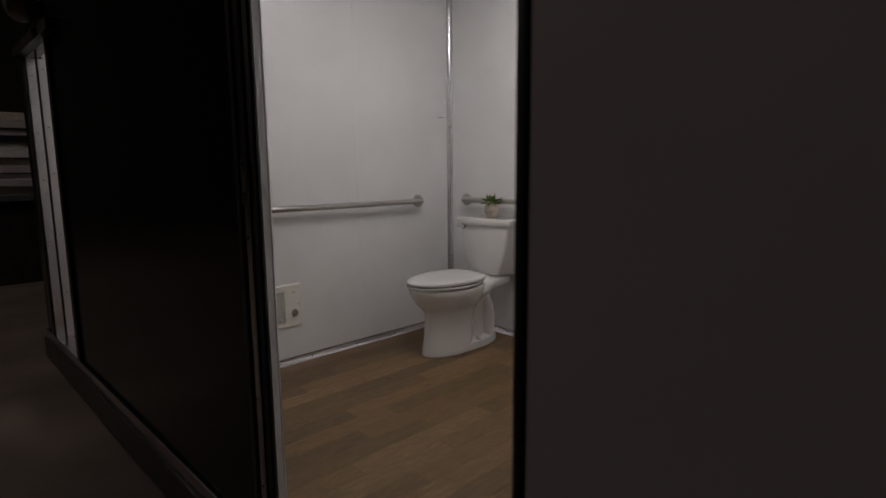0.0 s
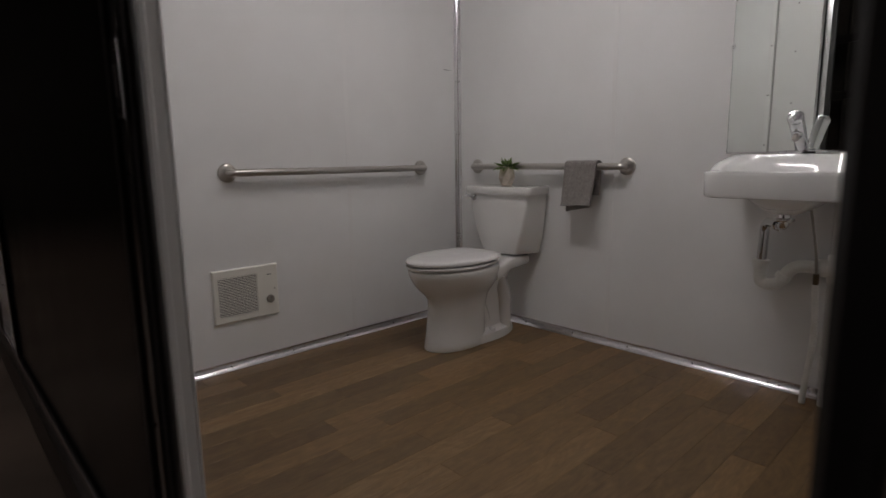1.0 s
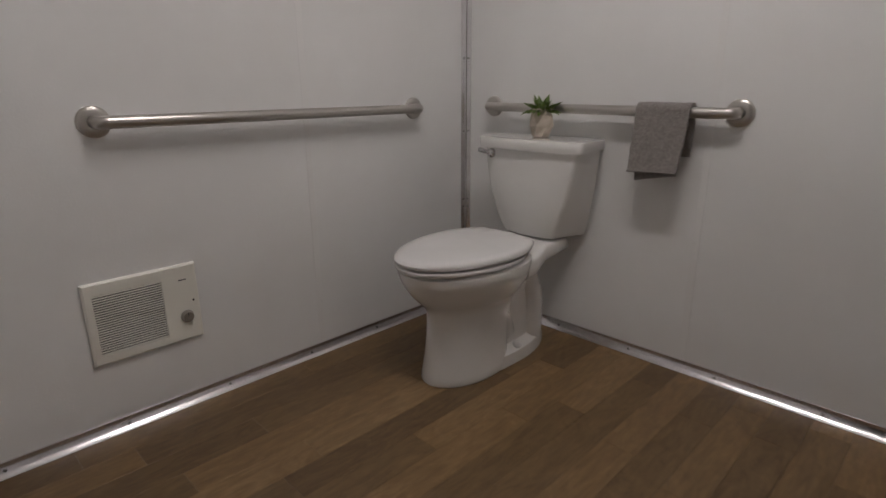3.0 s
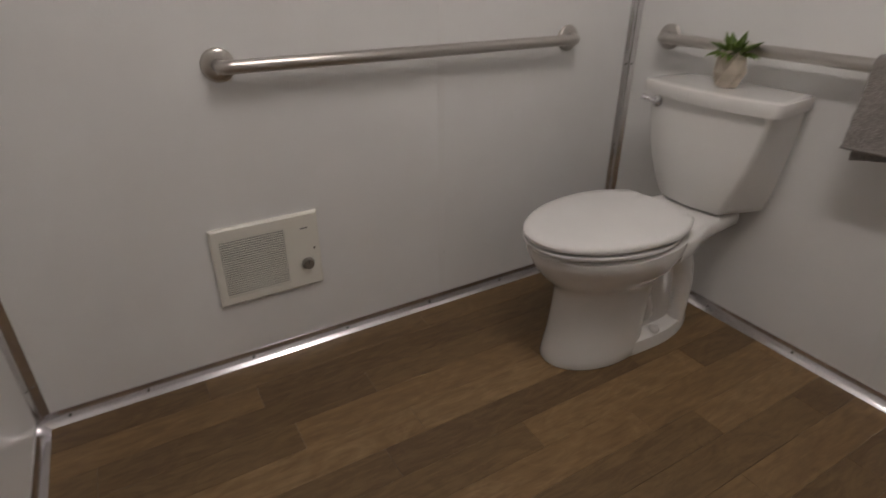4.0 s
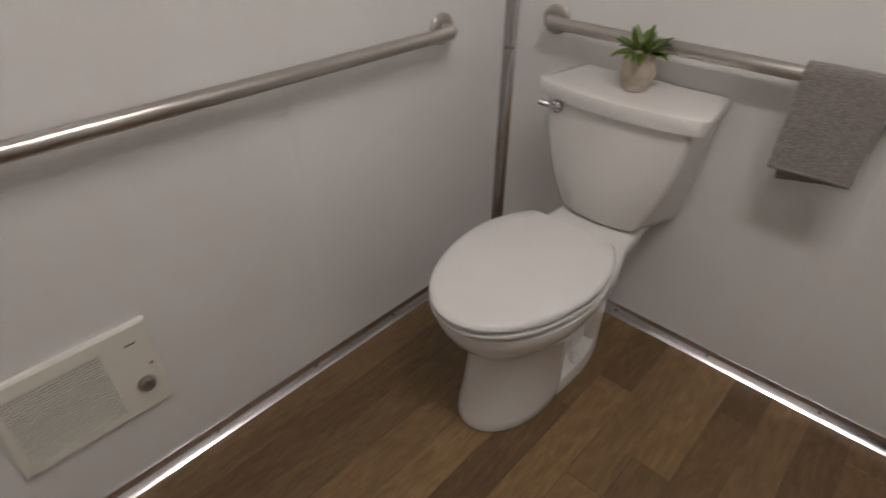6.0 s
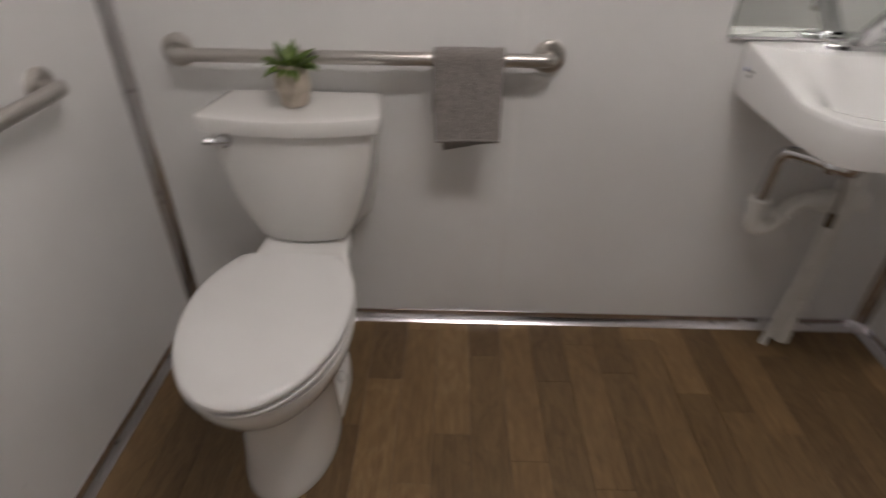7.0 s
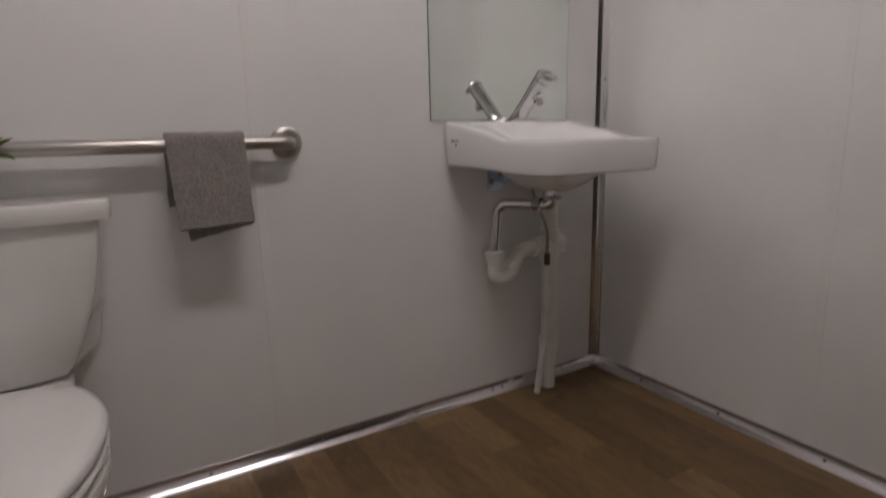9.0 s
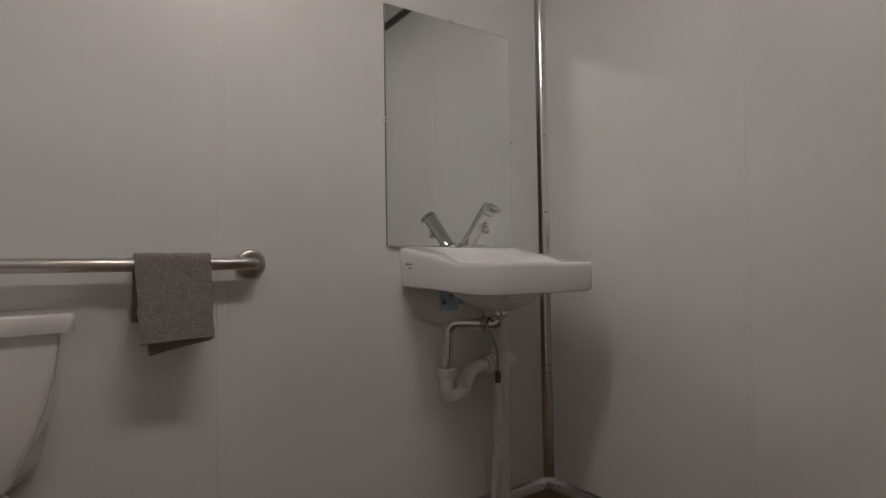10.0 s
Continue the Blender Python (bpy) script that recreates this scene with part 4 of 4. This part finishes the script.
# ---------------------------------------------------------------- open entrance door
def entrance_door():
    door = base("entrance_door", (2.345, -2.275, 0))
    x0, x1, y0, y1 = 2.345, 3.22, -2.295, -2.257
    body = part("leaf", block(x0 + 0.014, x1 - 0.014, y0, y1, -0.02, 1.99, 0.002, 1), LEAF_DOOR, door, "dim grey flush door panel")
    part("edge_channel", block(x0, x0 + 0.0138, y0 - 0.003, y1 + 0.003, -0.02, 1.99, 0.004, 2), RUBBER, door, "black edge channel with gasket")
    part("edge_channel", block(x1 - 0.0138, x1, y0 - 0.003, y1 + 0.003, -0.02, 1.99, 0.004, 2), RUBBER, door, "black edge channel with gasket")
    for z in (0.22, 0.98, 1.75):
        h = part("hinge", rod((x0 + 0.006, y1 + 0.012, z - 0.05), (x0 + 0.006, y1 + 0.012, z + 0.05), 0.009, 0.009, 14), ALU_Z, door, "steel strap hinge", True)
        part("strap", block(x0 + 0.000, x0 + 0.012, y1 + 0.010, OUT - 0.012, z - 0.035, z + 0.035, 0.002, 1), ALU_Z, h)
    return tagged(door, "open grey entrance door with black edge channel", "door")


entrance_door()

# ---------------------------------------------------------------- dark hall assumed around the trailer
ground = part("ground", block(-16, 14, -14, 12, GROUND - 0.1, GROUND), CONCRETE)
structure(ground, "dim brown concrete hall floor", "ground")
# added walls and roof: a made-up dark enclosure that keeps the outside black
for nm, b in (("hall_backdrop_wall", block(-16.2, -16, -14, 12, GROUND, 7)), ("hall_backdrop_wall", block(14, 14.2, -14, 12, GROUND, 7)),
              ("hall_backdrop_wall", block(-16, 14, 12, 12.2, GROUND, 7)), ("hall_backdrop_wall", block(-16, 14, -14.2, -14, GROUND, 7))):
    structure(part("hall_backdrop_wall", b, HALL), "dark backdrop wall added around the trailer", "wall")
structure(part("hall_backdrop_roof", block(-16, 14, -14, 12, 7, 7.2), HALL), "dark roof added to close the hall backdrop", "ceiling")
# unseen fill lamp, added for dim warm ambience; set west to miss the restroom
hall_fill_lamp = base("hall_fill_lamp", (-3.5, -5.5, 6.9))
part("housing", block(-4.7, -2.3, -6.0, -5.0, 6.82, 7.0, 0.02), FRAME, hall_fill_lamp)
part("diffuser", block(-4.65, -2.35, -5.95, -5.05, 6.79, 6.82), HALL_FILL, hall_fill_lamp, "dim warm lens of the added fill lamp")
tagged(hall_fill_lamp, "unseen fill lamp added for the hall's dim warm light", "hall lamp")

# ribbed roller door with black rails, opposite the trailer
roller = base("ribbed_shutter", (-1.0, -6.6, GROUND))
RIB = mesh("rib", block(-0.135, 0.135, -0.02, 0.02, GROUND, 4.2, 0.012, 1), HALL)
for k in range(34):
    r = new("rib", RIB)
    r.location = (-5.6 + 0.285 * k, -6.6, 0)
    r.parent = roller
    r.matrix_parent_inverse = roller.matrix_world.inverted()
for z in (1.62, 2.32):
    part("rail", block(-5.8, 4.0, -6.55, -6.50, z - 0.05, z + 0.05, 0.006, 1), FRAME, roller, "black steel cross rail")
for x in [-5.6 + 0.57 * k for k in range(17)]:
    part("bar", rod((x, -6.52, GROUND), (x, -6.52, 4.0), 0.018, 0.018, 10), FRAME, roller, "thin black upright bar")
tagged(roller, "dim ribbed shutter behind black steel bars", "shutter")

# pallet of stacked boards far down the hall
rnd = random.Random(3)
for sx, sy in ((-6.6, -1.55), (-7.4, 0.4)):
    stack_ob = base("board_stack", (sx, sy, GROUND))
    for dx in (-0.5, 0.0, 0.5):
        part("runner", block(sx + dx - 0.05, sx + dx + 0.05, sy - 0.6, sy + 0.6, GROUND, GROUND + 1.05, 0.004, 1), FRAME, stack_ob)
    z = GROUND + 1.051
    for k in range(12):
        h = rnd.uniform(0.06, 0.11)
        o = rnd.uniform(-0.06, 0.06)
        part("board", block(sx - 0.6 + o, sx + 0.6 + o, sy - 0.6 - o, sy + 0.62 - o, z, z + h, 0.008, 1), rnd.choice([PVC, POT, ZINC, LEAF_DOOR]), stack_ob)
        z += h + 0.0015
    tagged(stack_ob, "stack of pale boards on dark trestles in the hall", "board stack", "board stacks")

# ---------------------------------------------------------------- floor planks, last
floor = part("floor", block(0.0, 2.29, SOUTH, 0.0, -0.012, -0.0028), FRAME)
structure(floor, "brown printed oak plank vinyl floor", "floor")
rnd = random.Random(21)
PITCH, START, LONG = 0.0975, -0.077, 0.683
# joints that can be told apart, row by row from the west wall
KNOWN = {1: [-1.558], 2: [-1.438, -0.755], 3: [-1.150], 4: [-1.385, -0.66], 5: [-1.102], 6: [-1.218], 7: [-0.875, -0.27], 8: [-0.600, -0.055], 9: [-0.455], 10: [-0.97, -0.168],
         12: [-0.265], 13: [-0.111], 14: [-0.226], 17: [-0.358], 20: [-0.274], 22: [-0.426]}
shapes = {}
for k in range(26):
    x0, x1 = max(0.001, START + PITCH * k), min(2.289, START + PITCH * (k + 1))
    if x1 - x0 < 0.004:
        continue
    known = sorted(KNOWN.get(k, [-rnd.uniform(0.05, LONG)]))
    joints = set(known)
    for end, way in ((known[0], -1), (known[-1], 1)):
        for j in range(1, 4):
            end += way * LONG * rnd.choice((0.72, 1.0, 1.0, 1.15))
            joints.add(end)
    ends = sorted({0.0, SOUTH} | {j for j in joints if SOUTH + 0.03 < j < -0.02})
    for a, b in zip(ends, ends[1:]):
        size = (round(x1 - x0 - 0.0006, 4), round(b - a - 0.0006, 4))
        if size not in shapes:
            w, l = size
            shapes[size] = mesh("plank", loft([[Vector((sx * (w / 2 - i), sy * (l / 2 - i), z)) for sx, sy in ((-1, -1), (1, -1), (1, 1), (-1, 1))]
                                               for i, z in ((0, -0.0027), (0, -0.0005), (0.0006, 0.0))]), OAK)
        p = new("plank", shapes[size])
        p.location = ((x0 + x1) / 2, (a + b) / 2, 0)
        p.parent = floor
